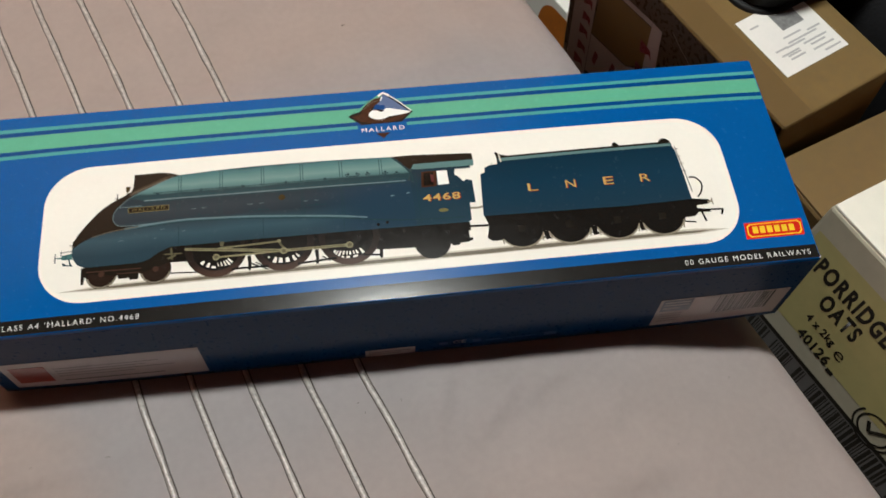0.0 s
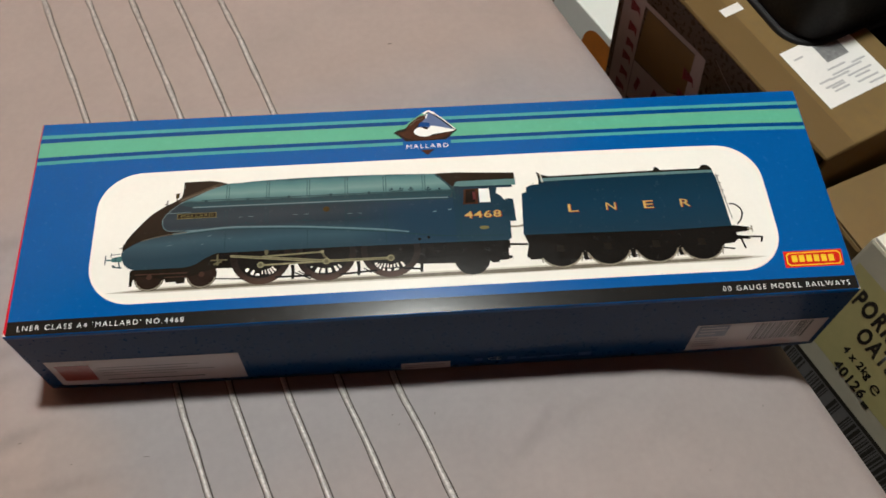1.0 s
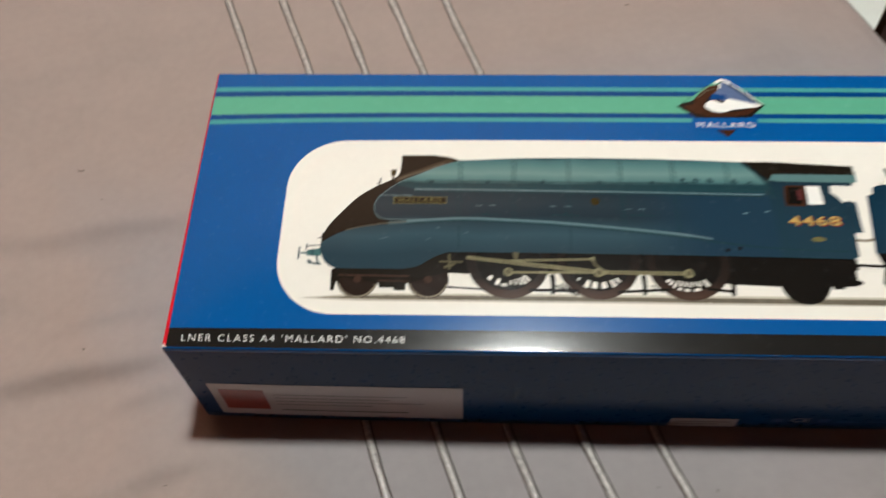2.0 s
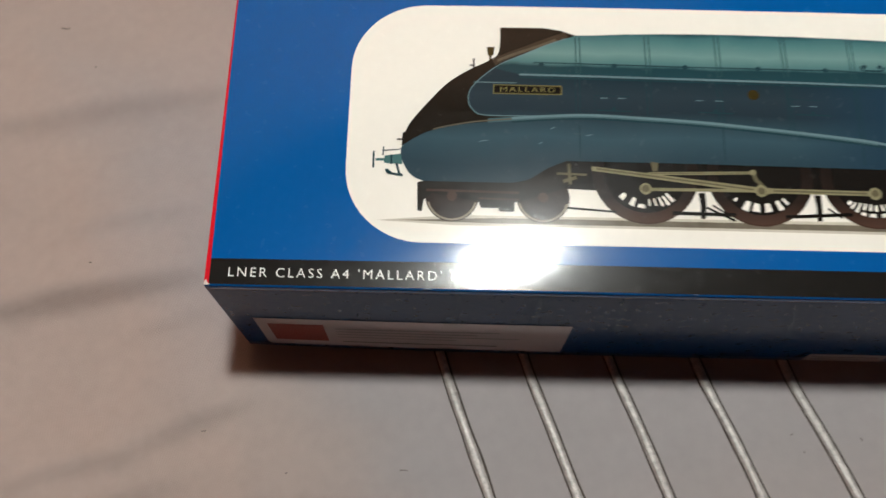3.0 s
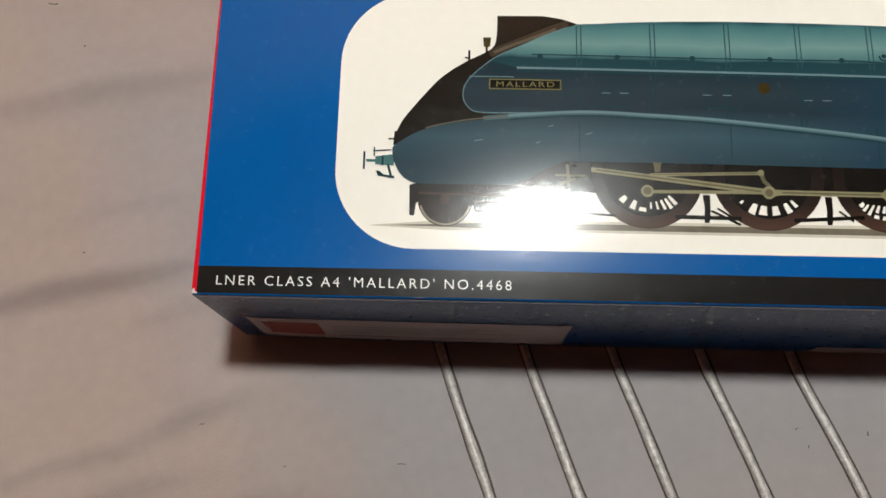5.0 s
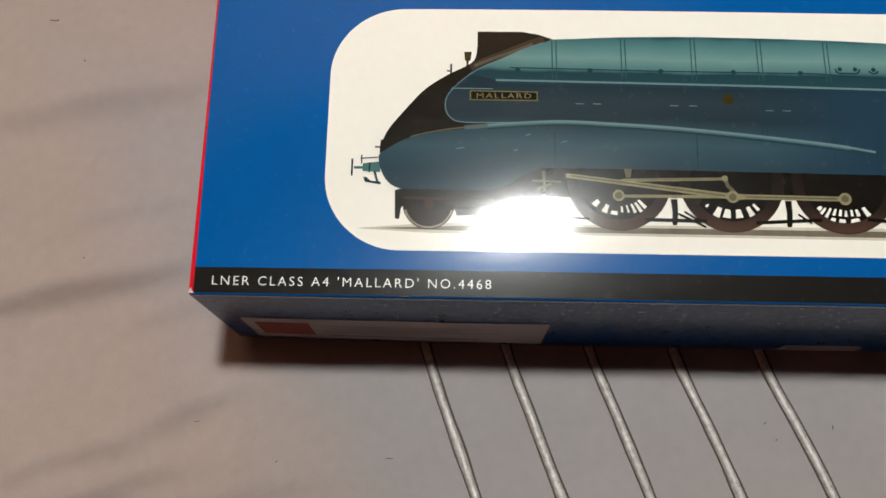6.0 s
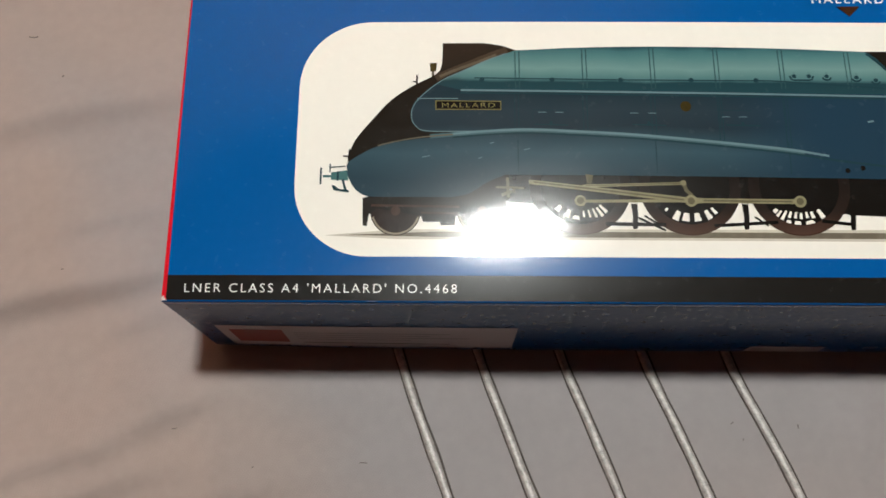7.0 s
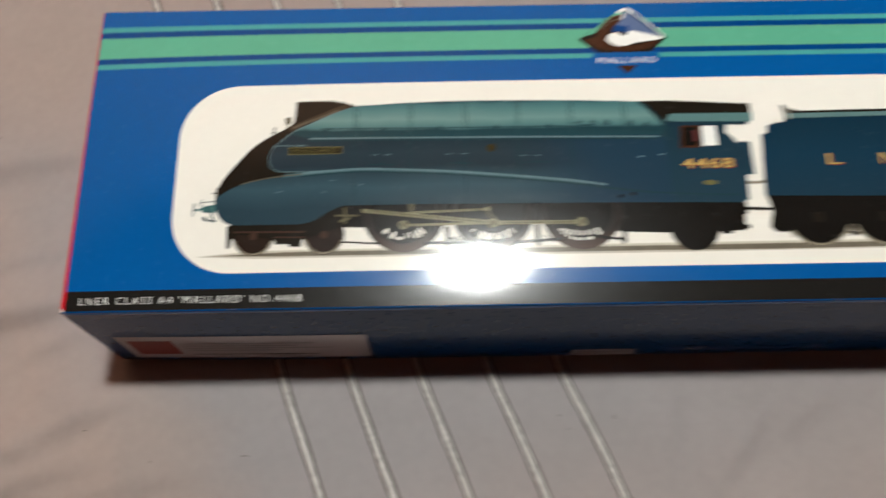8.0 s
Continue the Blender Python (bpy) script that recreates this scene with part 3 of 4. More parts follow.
# the picture panel
panel = printed("picture_panel", rounded(32.6, 340.2, 11.8, 79.3, 19.5, 16), 1, M["cream"], box, "cream panel with a printed steam locomotive")
P = panel


def ground_shadow():
    return [[(46, 17.5), (70, 17.0), (190, 16.9), (225, 16.7), (318, 17.4), (327, 18.3), (300, 18.7), (190, 18.5), (70, 18.4)]]


printed("printed_shadow", [[(41, 17.4), (60, 16.4), (190, 16.2), (318, 16.7), (333, 18.2), (318, 19.4), (190, 19.3), (60, 19.0)]], 1.5, M["soft_shadow"], P)
printed("printed_shadow", ground_shadow(), 2, M["grey"], P)
# wheels behind the frames
for cx, r in ((59.4, 6.6), (82.0, 6.6)):
    printed("bogie_wheel", arc(cx, 23.9, r, 0, 360, 32)[:-1], 3, M["tyre"], P)
    printed("wheel_rim", band(arc(cx, 23.9, r - 0.5, 195, 345, 20), 0.5), 4, M["rim"], P)
# light showing between the spokes: degrees from straight down, degrees wide, from and to which radius
GAPS = {107.6: ((-43, 9, 7.6, 9.4), (-24, 9, 7.2, 9.4), (-8.5, 12, 8.3, 9.3), (5, 3.5, 6.9, 8.6), (15.5, 3.5, 6.9, 8.9), (25.5, 4.5, 7.0, 9.5), (34, 5, 7.2, 10), (42.5, 5.5, 7.2, 9.9)),
        136.2: ((-45, 4, 8.6, 9.6), (-25, 10, 7.6, 10.2), (-9.5, 12, 7.5, 9.7), (10, 11, 7.5, 9.7), (29, 8, 7.6, 10.2), (41, 5, 7.9, 9.9)),
        164.7: ((-45, 6, 8.8, 10), (-38, 4, 8.4, 10.3), (-30, 4.5, 7.7, 10.4), (-21, 5, 7.3, 9.1), (-19.5, 7, 9.7, 10.5), (-11, 5, 7.1, 8.8), (-6.5, 10, 9.5, 10.4), (-1, 5, 7.2, 8.8), (10, 5, 7.1, 8.7), (12, 13, 9.5, 10.4), (20, 6, 7.3, 9.1), (34, 7, 7.6, 10.2))}
for cx, gaps in GAPS.items():
    printed("driving_wheel", arc(cx, 30.9, 13.3, 0, 360, 48)[:-1], 3, M["wheel"], P)
    printed("wheel_disc", arc(cx, 30.9, 10.4, 0, 360, 44)[:-1], 4, M["deep"], P)
    for a, w, r0, r1 in gaps:
        printed("spoke_gap", [(cx + q * math.sin(radians(v)), 30.9 - q * math.cos(radians(v))) for q, v in ((r0, a - w * 0.42), (r0, a + w * 0.42), (r1, a + w / 2), (r1, a - w / 2))], 5, M["cream"], P)
printed("trailing_wheel", arc(200.6, 24.6, 8.0, 0, 360, 32)[:-1], 3, M["deep"], P)
for cx in (240.3, 261.6, 283.4, 304.0):
    printed("tender_wheel", arc(cx, 28.2, 10.7, 0, 360, 40)[:-1], 3, M["deep"], P)
    printed("wheel_rim", band(arc(cx, 28.2, 10.3, 208, 332, 28), 0.65), 4, M["rim"], P)
# frames and running gear
printed("bogie_frame", [(50.7, 27.4), (50.9, 20.0), (52.0, 19.8), (52.4, 22.8), (54.4, 24.6), (66, 22.6), (66.6, 21.0), (71.0, 21.0), (71.2, 20.1), (74.8, 20.1), (75, 22.5), (82, 24.5), (89, 27), (89, 34), (75, 34), (56, 29)], 5, M["soot"], P)
printed("frame", [(80, 34.2), (84, 26.5), (97, 26), (117, 24.6), (121, 27), (127, 26), (145, 25), (150, 27), (156, 25), (173, 24), (176.8, 23.4), (177, 23.2), (193.2, 22.6), (194.5, 21.8), (207.5, 21.8), (208.5, 22.8), (216.8, 23.0), (217.4, 33.5), (176, 33.8)], 2.5, M["deep"], P)
printed("brake_rod", [band([(114, 20.6), (129.5, 20.4)], 0.95), band([(142, 20.2), (158.5, 21.2)], 0.9), band([(170, 21.6), (178, 20.7)], 0.9), band([(88, 21.4), (100, 20.6)], 0.5), band([(122.5, 22.2), (129.4, 18.9)], 0.6)], 4, M["deep"], P)
printed("brake_hanger", [[(x - 1.0, 26), (x + 0.7, 26), (x + 0.8, 22.4), (x + 0.6, 20.2), (x + 0.5, 19.3), (x - 0.6, 19.2), (x - 0.8, 20.4), (x - 0.6, 22.6)] for x in (121.6, 150.4, 178.0)] + [band([(124, 22.8), (128.5, 20.0)], 0.5), band([(152.6, 22.6), (156, 20.2)], 0.5)], 4, M["deep"], P)
printed("tyre_edge", [band(arc(x, 30.9, 13.1, 235, 305, 24), 0.3) for x in GAPS], 4, M["tyre_light"], P)
printed("coupling_rod", [band([(107.4, 26.6), (136.3, 26.8)], 0.8), band([(136.3, 26.9), (164.5, 26.7)], 1.25)], 6, M["rod"], P)
printed("connecting_rod", [(94.2, 32.4), (135.6, 27.7), (135.6, 26.2), (94.2, 31.2)], 7, M["rod"], P)
printed("rod_groove", [band([(95.4, 31.75), (134.4, 27.05)], 0.42), band([(139.2, 26.85), (162.6, 26.7)], 0.4), band([(108.8, 30.75), (133.6, 31.5)], 0.22)], 7.6, M["groove"], P)
printed("radius_rod", band([(108.2, 30.7), (134.6, 31.5)], 0.75), 7, M["rod"], P)
printed("crank_link", band([(134.5, 31.6), (135.2, 29.6), (136.6, 28.2)], 1.0), 7.4, M["groove"], P)
printed("crank", [arc(136.3, 26.8, 1.6, 0, 360, 20)[:-1], arc(164.6, 26.7, 1.6, 0, 360, 20)[:-1], arc(107.5, 26.7, 1.5, 0, 360, 20)[:-1], [(137.4, 27.6), (139.4, 27.5), (139.4, 26.2), (137.6, 26.0)], arc(134.5, 31.6, 0.8, 0, 360, 14)[:-1]], 8, M["rod"], P)
printed("crank_boss", [arc(x, 26.75, 0.95, 0, 360, 16)[:-1] for x in (136.3, 164.6, 107.5)], 8.6, M["groove"], P)
printed("valve_guide", [[(109.0, 33.9), (111.0, 33.7), (110.6, 31.4), (109.4, 31.3)], band([(88.5, 33), (88.8, 27.5)], 0.8), band([(85.5, 30.3), (93, 30.1)], 0.6), band([(87, 28.2), (90.5, 29.4)], 0.9)], 7, M["groove"], P)
# casing
belly = spline([(46.2, 36.6), (46.7, 33.4), (48.6, 29.9), (51.6, 28.0), (56, 27.7)], 5) + spline([(74.1, 27.6), (78.7, 28.7), (83.2, 31.6), (88.0, 33.7)], 5) + [(120, 33.6), (176.7, 33.1), (194.9, 32.8)]
printed("casing", belly + [(194.9, 57.2), (150, 57.4), (76.3, 58.2), (69, 59.5), (60, 52), (50, 42)], 6, M["flank"], P, "blue-grey printed locomotive casing")
printed("casing_crown", [(66, 55.5), (70.2, 60.4), (80, 60.2), (80, 56.5)], 6.4, M["flank"], P)
printed("casing_seam", [band([(x + e, y0), (x + e, 57)], 0.22) for x, y0 in ((91.3, 46.8), (109.6, 46.2), (127.8, 45.0), (145.6, 43.2), (163.2, 41.2)) for e in (-0.55, 0.55)], 7, M["teal_dark"], P)
swoosh = spline([(47.6, 38.2), (52.8, 41.3), (61.4, 43.5), (70.8, 44.7), (91.3, 46.2), (107.1, 45.7), (122.8, 44.8), (138.4, 43.4), (154.0, 41.8), (164.9, 40.5), (175.7, 38.7), (189.6, 37.0)], 5)
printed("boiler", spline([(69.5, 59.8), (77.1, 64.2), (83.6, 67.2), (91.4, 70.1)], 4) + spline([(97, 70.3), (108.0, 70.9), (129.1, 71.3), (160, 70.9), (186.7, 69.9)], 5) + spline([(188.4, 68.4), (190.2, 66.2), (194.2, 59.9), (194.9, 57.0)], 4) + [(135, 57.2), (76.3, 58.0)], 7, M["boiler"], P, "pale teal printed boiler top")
printed("boiler_band", [band([(x - 0.5, 58.5), (x - 0.5, y)], 0.3) for x, y in ((91.6, 69.6), (109.8, 70.4), (128.2, 70.8), (145.6, 70.6), (163.2, 70.4), (181.2, 69.8))] + [band([(x + 0.6, 58.5), (x + 0.6, y)], 0.3) for x, y in ((91.6, 69.8), (109.8, 70.4), (128.2, 70.8), (145.6, 70.6), (163.2, 70.4), (181.2, 69.8))], 8, M["seam"], P)
printed("boiler_seam", band([(80, 61.6), (120, 61.0), (160, 60.9), (193, 58.6)], 0.35), 8, M["teal_dark"], P)
printed("rivet", [arc(x, 61.0, 0.7, 0, 360, 10)[:-1] for x in (82, 101, 119.5, 138.5, 156)], 9, M["teal_dark"], P)
printed("handrail_shade", band([(76.3, 57.2), (115.5, 56.7), (150, 56.3), (192.1, 55.6)], 0.6), 8.5, M["teal_dark"], P)
printed("handrail", band([(76.3, 57.9), (115.5, 57.4), (150, 57.0), (192.1, 56.3)], 0.55), 9, M["rail"], P, "pale printed handrail")
PLUGS = ((166.4, 62.3), (170.4, 62.3), (175.2, 62.3), (183.2, 62.0), (188.3, 61.2))
printed("washout_plug", [arc(x, y, 0.62, 0, 360, 12)[:-1] for x, y in PLUGS], 9, M["teal_dark"], P)
printed("plug_shade", [band(arc(x, y + 0.1, 1.25, 200, 340, 10), 0.5) for x, y in PLUGS[2:]] + [band([(165.2, 62.4), (165.6, 61.4), (166.4, 61.1), (170.4, 61.1), (171.2, 61.4), (171.6, 62.4)], 0.5)], 9, M["teal_dark"], P)
printed("plug_glint", [arc(x, y + 0.9, 0.4, 0, 360, 10)[:-1] for x, y in PLUGS], 10, M["pale"], P)
# black nose and chimney
pocket = spline([(91.4, 70.1), (83.6, 67.0), (77.1, 63.8), (71.5, 61.0), (66.7, 57.1), (63.7, 53.4), (63.2, 49.9), (64.5, 47.3), (67.5, 46.0), (78, 45.9), (91.3, 46.2)], 5)
nose_top = spline([(46.4, 37.2), (47.0, 40.3), (48.7, 44.1), (53.3, 50.1), (57.9, 55.3), (63.5, 59.3), (68.3, 61.9), (70.6, 63.8), (71.3, 67.0), (71.4, 72.3)], 5)
printed("nose", nose_top + [(83.0, 72.3), (87.5, 71.5)] + pocket + spline([(80, 45.3), (70.8, 44.4), (61.4, 43.3), (52.8, 41.1), (46.4, 37.2)], 5)[:-1], 8, M["soot"], P, "black printed streamlined nose and chimney")
printed("nose_sheen", band(spline([(69.6, 61.4), (72.4, 63.0), (78.0, 65.5), (84.4, 68.4), (89.0, 70.3)], 5), 1.9), 8.3, M["streak"], P)
printed("nose_sheen", band(spline([(70.6, 62.0), (75.0, 64.0), (80.0, 66.0), (86.0, 68.6)], 5), 0.8), 8.6, M["streak_pale"], P)
printed("lining", [band(pocket[2:], 0.25)], 9, M["rail"], P)
printed("nose_line", band([(64.6, 55.5), (75.6, 55.4)], 0.26), 9, M["rail"], P)
printed("paint_chip", [band([(x, y), (x + w, y + 0.4)], 0.2) for x, y, w in ((66.0, 38.6, 2.2), (81.0, 38.2, 1.0), (93.0, 40.6, 1.6), (84.0, 42.4, 1.2))], 9, M["rail"], P)
printed("swoosh_shade", band([(x, y - 0.8) for x, y in swoosh[16:]], 0.6), 8.5, M["teal_dark"], P)
printed("swoosh_ridge", band([p for p in swoosh[14:] if p[0] < 168], 1.15), 8.8, M["ridge"], P)
printed("swoosh_line", band([(x, y + 0.15) for x, y in swoosh[16:] if x < 175], 0.6), 9, M["rail"], P, "pale printed valance line")
printed("swoosh_lining", band(swoosh[6:17], 0.34), 10, M["lining"], P)
printed("nameplate", [(69.5, 54.9), (87.2, 54.7), (87.2, 52.0), (69.5, 52.1)], 9, M["brass"], P, "brass printed nameplate")
printed("nameplate_field", [(69.8, 54.6), (86.9, 54.4), (86.9, 52.3), (69.8, 52.4)], 10, M["deep"], P)
lettering("MALLARD", 71.3, 85.5, 52.75, 54.1, on_lid(11), M["brass"], P, label="brass printed capitals", spacing=1.25, normals=lid_normal)
printed("badge", arc(136.5, 53.2, 1.5, 0, 360, 16)[:-1], 8, M["old_brass"], P)
printed("chrome_glint", [band([(x, y), (x + 2.1, y)], 0.2) for x, y in ((97, 51.4), (101.5, 51.4), (121.5, 51.2), (126.4, 51.2), (146, 50.2), (150.5, 50.2)) ] + [band([(x, y), (x + 1.6, y + 0.3)], 0.5) for x, y in ((184.6, 48.9), (191.6, 49.6))], 8, M["rail"], P)
printed("valance_hole", [arc(x, y, 0.7, 0, 360, 10)[:-1] for x, y in ((177.8, 35.2), (181.8, 35.9))], 8, M["deep"], P)
printed("access_panel", [band([(x, 49.0), (x, 52.2), (x + 9, 52.0)], 0.16) for x in (95.6, 145.0)] + [band([(x, 47.9), (x + 9, 47.7)], 0.35) for x in (96.0, 122.0, 147.0)] + [[(x, 47.6), (x + 0.8, 47.6), (x + 0.8, 48.8), (x, 48.8)] for x in (100.0, 126.0, 151.0)], 7, M["teal_dark"], P)
printed("casing_joint", [band([(x, y0), (x, y0 + 9)], 0.22) for x, y0 in ((145.5, 47.0), (163, 46.5), (91.5, 34.5), (127.9, 34.5), (163.0, 34.2))], 7, M["teal_dark"], P)
printed("casing_fold", band(spline([(176, 38.0), (186, 36.6), (200, 35.6), (216, 35.0)], 5), 0.5), 9, M["teal_dark"], P)
printed("axlebox", [[(cx - 1.6, 28.6), (cx + 1.6, 28.6), (cx + 1.6, 25.2), (cx - 1.6, 25.2)] for cx in (240.3, 261.6, 283.4, 304.0)], 6, M["soot"], P)
printed("spring_hanger", [band([(cx + s * 9.4, 24.4), (cx + s * 8.6, 20.4)], 0.6) for cx in (240.3, 261.6, 283.4, 304.0) for s in (-1, 1)], 3.5, M["rim"], P)
printed("bogie_axle", [arc(cx, 23.9, 1.3, 0, 360, 14)[:-1] for cx in (59.4, 82.0)], 6, M["tyre_light"], P)
printed("bogie_bar", [band([(53, 25.4), (76, 25.0)], 0.6), band([(66, 23.4), (76, 23.2)], 0.5)], 6, M["tyre_light"], P)
# lamps and front buffers
printed("lamp_iron", [band([(68.8, 62), (68.8, 63.8)], 0.6), [(68.1, 63.6), (69.6, 63.6), (69.9, 66.2), (67.9, 66.2)]], 7, M["old_brass"], P)
printed("lamp_bracket", [band([(64.5, 59.5), (64.5, 62.6)], 0.5), band([(63.4, 60.6), (64.5, 60.4)], 0.4), band([(46.8, 38), (47.0, 41)], 0.7), band([(45.2, 39.0), (47, 39.0)], 0.4)], 7, M["soot"], P)
printed("buffer_shank", [[(42.2, 34.5), (46.6, 35.1), (46.8, 32.2), (42.2, 32.5)], [(40.0, 33.8), (42.2, 33.8), (42.2, 33.1), (40.0, 33.1)]], 5, M["buffer"], P)
printed("buffer", [band([(39.5, 31.2), (39.5, 35.8)], 0.5), band([(41.9, 34.5), (41.9, 36.9)], 0.35), band([(41.6, 35.9), (46, 36.2)], 0.3), band([(44.0, 32.2), (44.0, 34.8)], 0.5), [(42.4, 30.9), (43.2, 30.9), (44.4, 29.9), (47.0, 29.6), (47.0, 28.9), (43.0, 29.6)], band([(45.3, 32.5), (46.2, 29.4)], 0.6)], 6, M["teal_dark"], P)
# cab
printed("cab_side", [(194.0, 58.2), (195.1, 61.2), (196, 63.4), (221.8, 62.4), (221.8, 60.2), (214.6, 60.4), (214.2, 57.4), (216.2, 55.6), (217.8, 53.2), (219.4, 52.6), (219.0, 33.4), (217.2, 32.4), (194.6, 32.8)], 8, M["cab"], P, "dark blue printed cab side")
printed("cab_front", [(187.6, 69.2), (196.4, 64.4), (198.4, 60.0), (197.2, 55.6), (192.6, 56.2), (194.4, 59.8), (190.4, 66.0)], 7.6, M["cab_front"], P)
printed("cab_roof", [(186.4, 69.9), (196, 70.0), (223.4, 68.3), (223.6, 64.6), (196.2, 64.6), (194.4, 62.0), (191.6, 64.8), (189.3, 68.0)], 9, M["soot"], P, "black printed cab roof")
printed("cab_gutter", [(194.9, 62.3), (196.5, 64.8), (223.7, 64.7), (223.5, 61.4), (198, 61.8)], 10, M["pale"], P)
printed("cab_front_edge", band(spline([(186.9, 69.4), (190.8, 65.4), (194.6, 59.8), (195.2, 55)], 5), 0.9), 9, M["teal_dark"], P)
printed("cab_window_frame", [(199.4, 60.2), (206.2, 60.2), (205.6, 51.9), (198.6, 51.9)], 9, M["brown"], P)
printed("cab_window_dark", [(200.4, 59.6), (204.6, 59.6), (204.2, 52.7), (199.8, 52.7)], 10, M["deep"], P)
printed("cab_window_red", [(203.2, 58.4), (204.6, 58.2), (204.8, 54.6), (203.4, 54.2)], 11, M["window_red"], P)
printed("cab_window_light", [(206.3, 60.0), (211.0, 59.9), (211.2, 52.6), (206.2, 52.5)], 11, M["white"], P)
lettering("4468", 199.15, 215.85, 44.2, 47.8, on_lid(9.5), M["letter_red"], P, label="red printed letter shading", spacing=1.1, normals=lid_normal, bold=0.012)
lettering("4468", 198.7, 215.4, 44.5, 48.1, on_lid(10), M["gold"], P, label="gold printed numerals", spacing=1.1, normals=lid_normal, bold=0.012)
printed("works_plate", [(207.2 + 2.2 * math.cos(2 * math.pi * k / 16), 39.4 + 0.9 * math.sin(2 * math.pi * k / 16)) for k in range(16)], 9, M["brass"], P)
printed("cab_door", [(217.6, 53.4), (219.2, 54.2), (221.7, 53.6), (221.9, 42.0), (218.6, 42.0), (217.6, 44.0)], 8, M["cab"], P)
printed("cab_joint", band([(196.9, 34), (196.6, 60)], 0.3), 9, M["teal_dark"], P)
printed("drawbar", [band([(217, 30.4), (226, 30.0)], 1.0), band([(216.8, 40.2), (216.2, 42)], 0.6)], 4, M["deep"], P)
printed("steam_pipe", [band([(217.0, 39.5), (222.4, 39.1), (226.0, 39.9)], 1.0)], 4, M["rim"], P)
printed("cab_step", [[(216.2, 32.6), (218.0, 32.4), (218.0, 28.6), (217.0, 28.4), (217.0, 25.0), (218.4, 24.8), (218.4, 23.6), (216.2, 23.4)], [(208.6, 23.2), (212.6, 23.2), (212.4, 21.9), (209.2, 21.9)]], 4.5, M["deep"], P)
# tender
printed("tender_frame", [(224.3, 36), (226.2, 30), (224.8, 24.0), (226.6, 22.2), (231, 22.2), (233.5, 24.6), (250, 25.0), (272, 25.0), (294, 25.2), (313, 25.2), (319, 25.6), (321, 27.4), (320.8, 31.0), (327.2, 31.6), (327.2, 33.4), (319.0, 34.6)], 5, M["deep"], P, "black printed tender frame")
printed("tender_body", [(224.4, 34.6), (225.2, 47), (225.9, 56.4), (228.0, 57.0), (228.3, 59.6), (231, 60.8), (234.2, 61.0), (234.6, 64.2), (316.6, 65.0), (318.0, 60), (318.6, 50), (319.4, 34.2), (290, 33.4)], 6, M["tender"], P, "dark blue printed tender")
printed("tender_coping", [(234.6, 62.4), (275, 63.0), (317.2, 63.4), (316.9, 65.2), (234.6, 64.7)], 7, M["coping"], P)
printed("tender_top", [[(234.0, 68.0), (236.4, 66.2), (239.6, 65.2), (316.4, 66.0), (316.8, 64.9), (235.0, 64.2)], band([(234.2, 67.6), (235.2, 61.4)], 0.6), spline([(288.6, 65.0), (289.8, 67.6), (291.4, 67.2), (292.6, 65.0)], 4), spline([(310.6, 65.4), (312.8, 67.8), (315.6, 67.4), (317.2, 64.8)], 4)], 8, M["soot"], P)
for letter, cx in zip("LNER", (248.5, 265.9, 283.3, 300.4)):
    lettering(letter, cx - 1.9, cx + 2.7, 44.9, 48.9, on_lid(7.5), M["letter_red"], P, label="red printed letter shading", normals=lid_normal)
    lettering(letter, cx - 2.3, cx + 2.3, 45.2, 49.2, on_lid(8), M["gold"], P, label="gold printed capital", normals=lid_normal)
printed("tender_ladder", [band([(318.2, 63), (320.6, 38)], 0.3)] + [band([(317.4 + (63 - y) * 0.08, y), (319.4 + (63 - y) * 0.08, y)], 0.35) for y in (61.5, 57.4, 53.4, 49.4)], 6, M["deep"], P)
printed("tender_front_edge", [band([(235.6, 66.8), (236.3, 62.0)], 0.7), band([(231.5, 60.6), (232.0, 62.0)], 0.5)], 8.4, M["soft_shadow"], P)
printed("hose", band(spline([(320.8, 45.6), (323.6, 45.2), (325.8, 41.8), (324.6, 37.6), (322.4, 35.0)], 6), 0.7), 7, M["deep"], P)
printed("rear_shank", [[(319, 34.0), (326.4, 33.4), (326.4, 31.2), (319, 30.6)]], 7, M["deep"], P)
printed("rear_buffer", [band([(328.4, 30.6), (328.4, 34.0)], 0.6), band([(326.2, 32.3), (328.6, 32.3)], 1.0)], 7.5, M["rim"], P)
printed("tender_brake", [[(x - 1.6, 25), (x + 1.4, 25), (x + 1.0, 21.8), (x + 1.8, 21.0), (x - 0.6, 20.6), (x - 1.0, 22.2)] for x in (251.0, 272.4, 293.8)] + [band([(x + 2.6, 24.5), (x + 2.2, 21.2)], 0.8) for x in (251.0, 272.4, 293.8)] + [band([(247, 22.0), (255, 21.4)], 0.6), band([(268, 22.2), (277, 21.8)], 0.6), band([(290, 22.4), (298, 22.0)], 0.6)], 3.4, M["deep"], P)
printed("rear_coupling", [band([(320.4, 28.6), (332.6, 28.0)], 0.8), band([(332.2, 27.8), (331.2, 25.4)], 0.9), [(320.6, 29.4), (325.6, 28.6), (326.8, 27.0), (324.6, 27.2), (320.8, 27.4)], band([(322.4, 27.4), (323.4, 22.6)], 0.9), band([(313.4, 23.4), (318.6, 22.6)], 0.7)], 6, M["deep"], P)

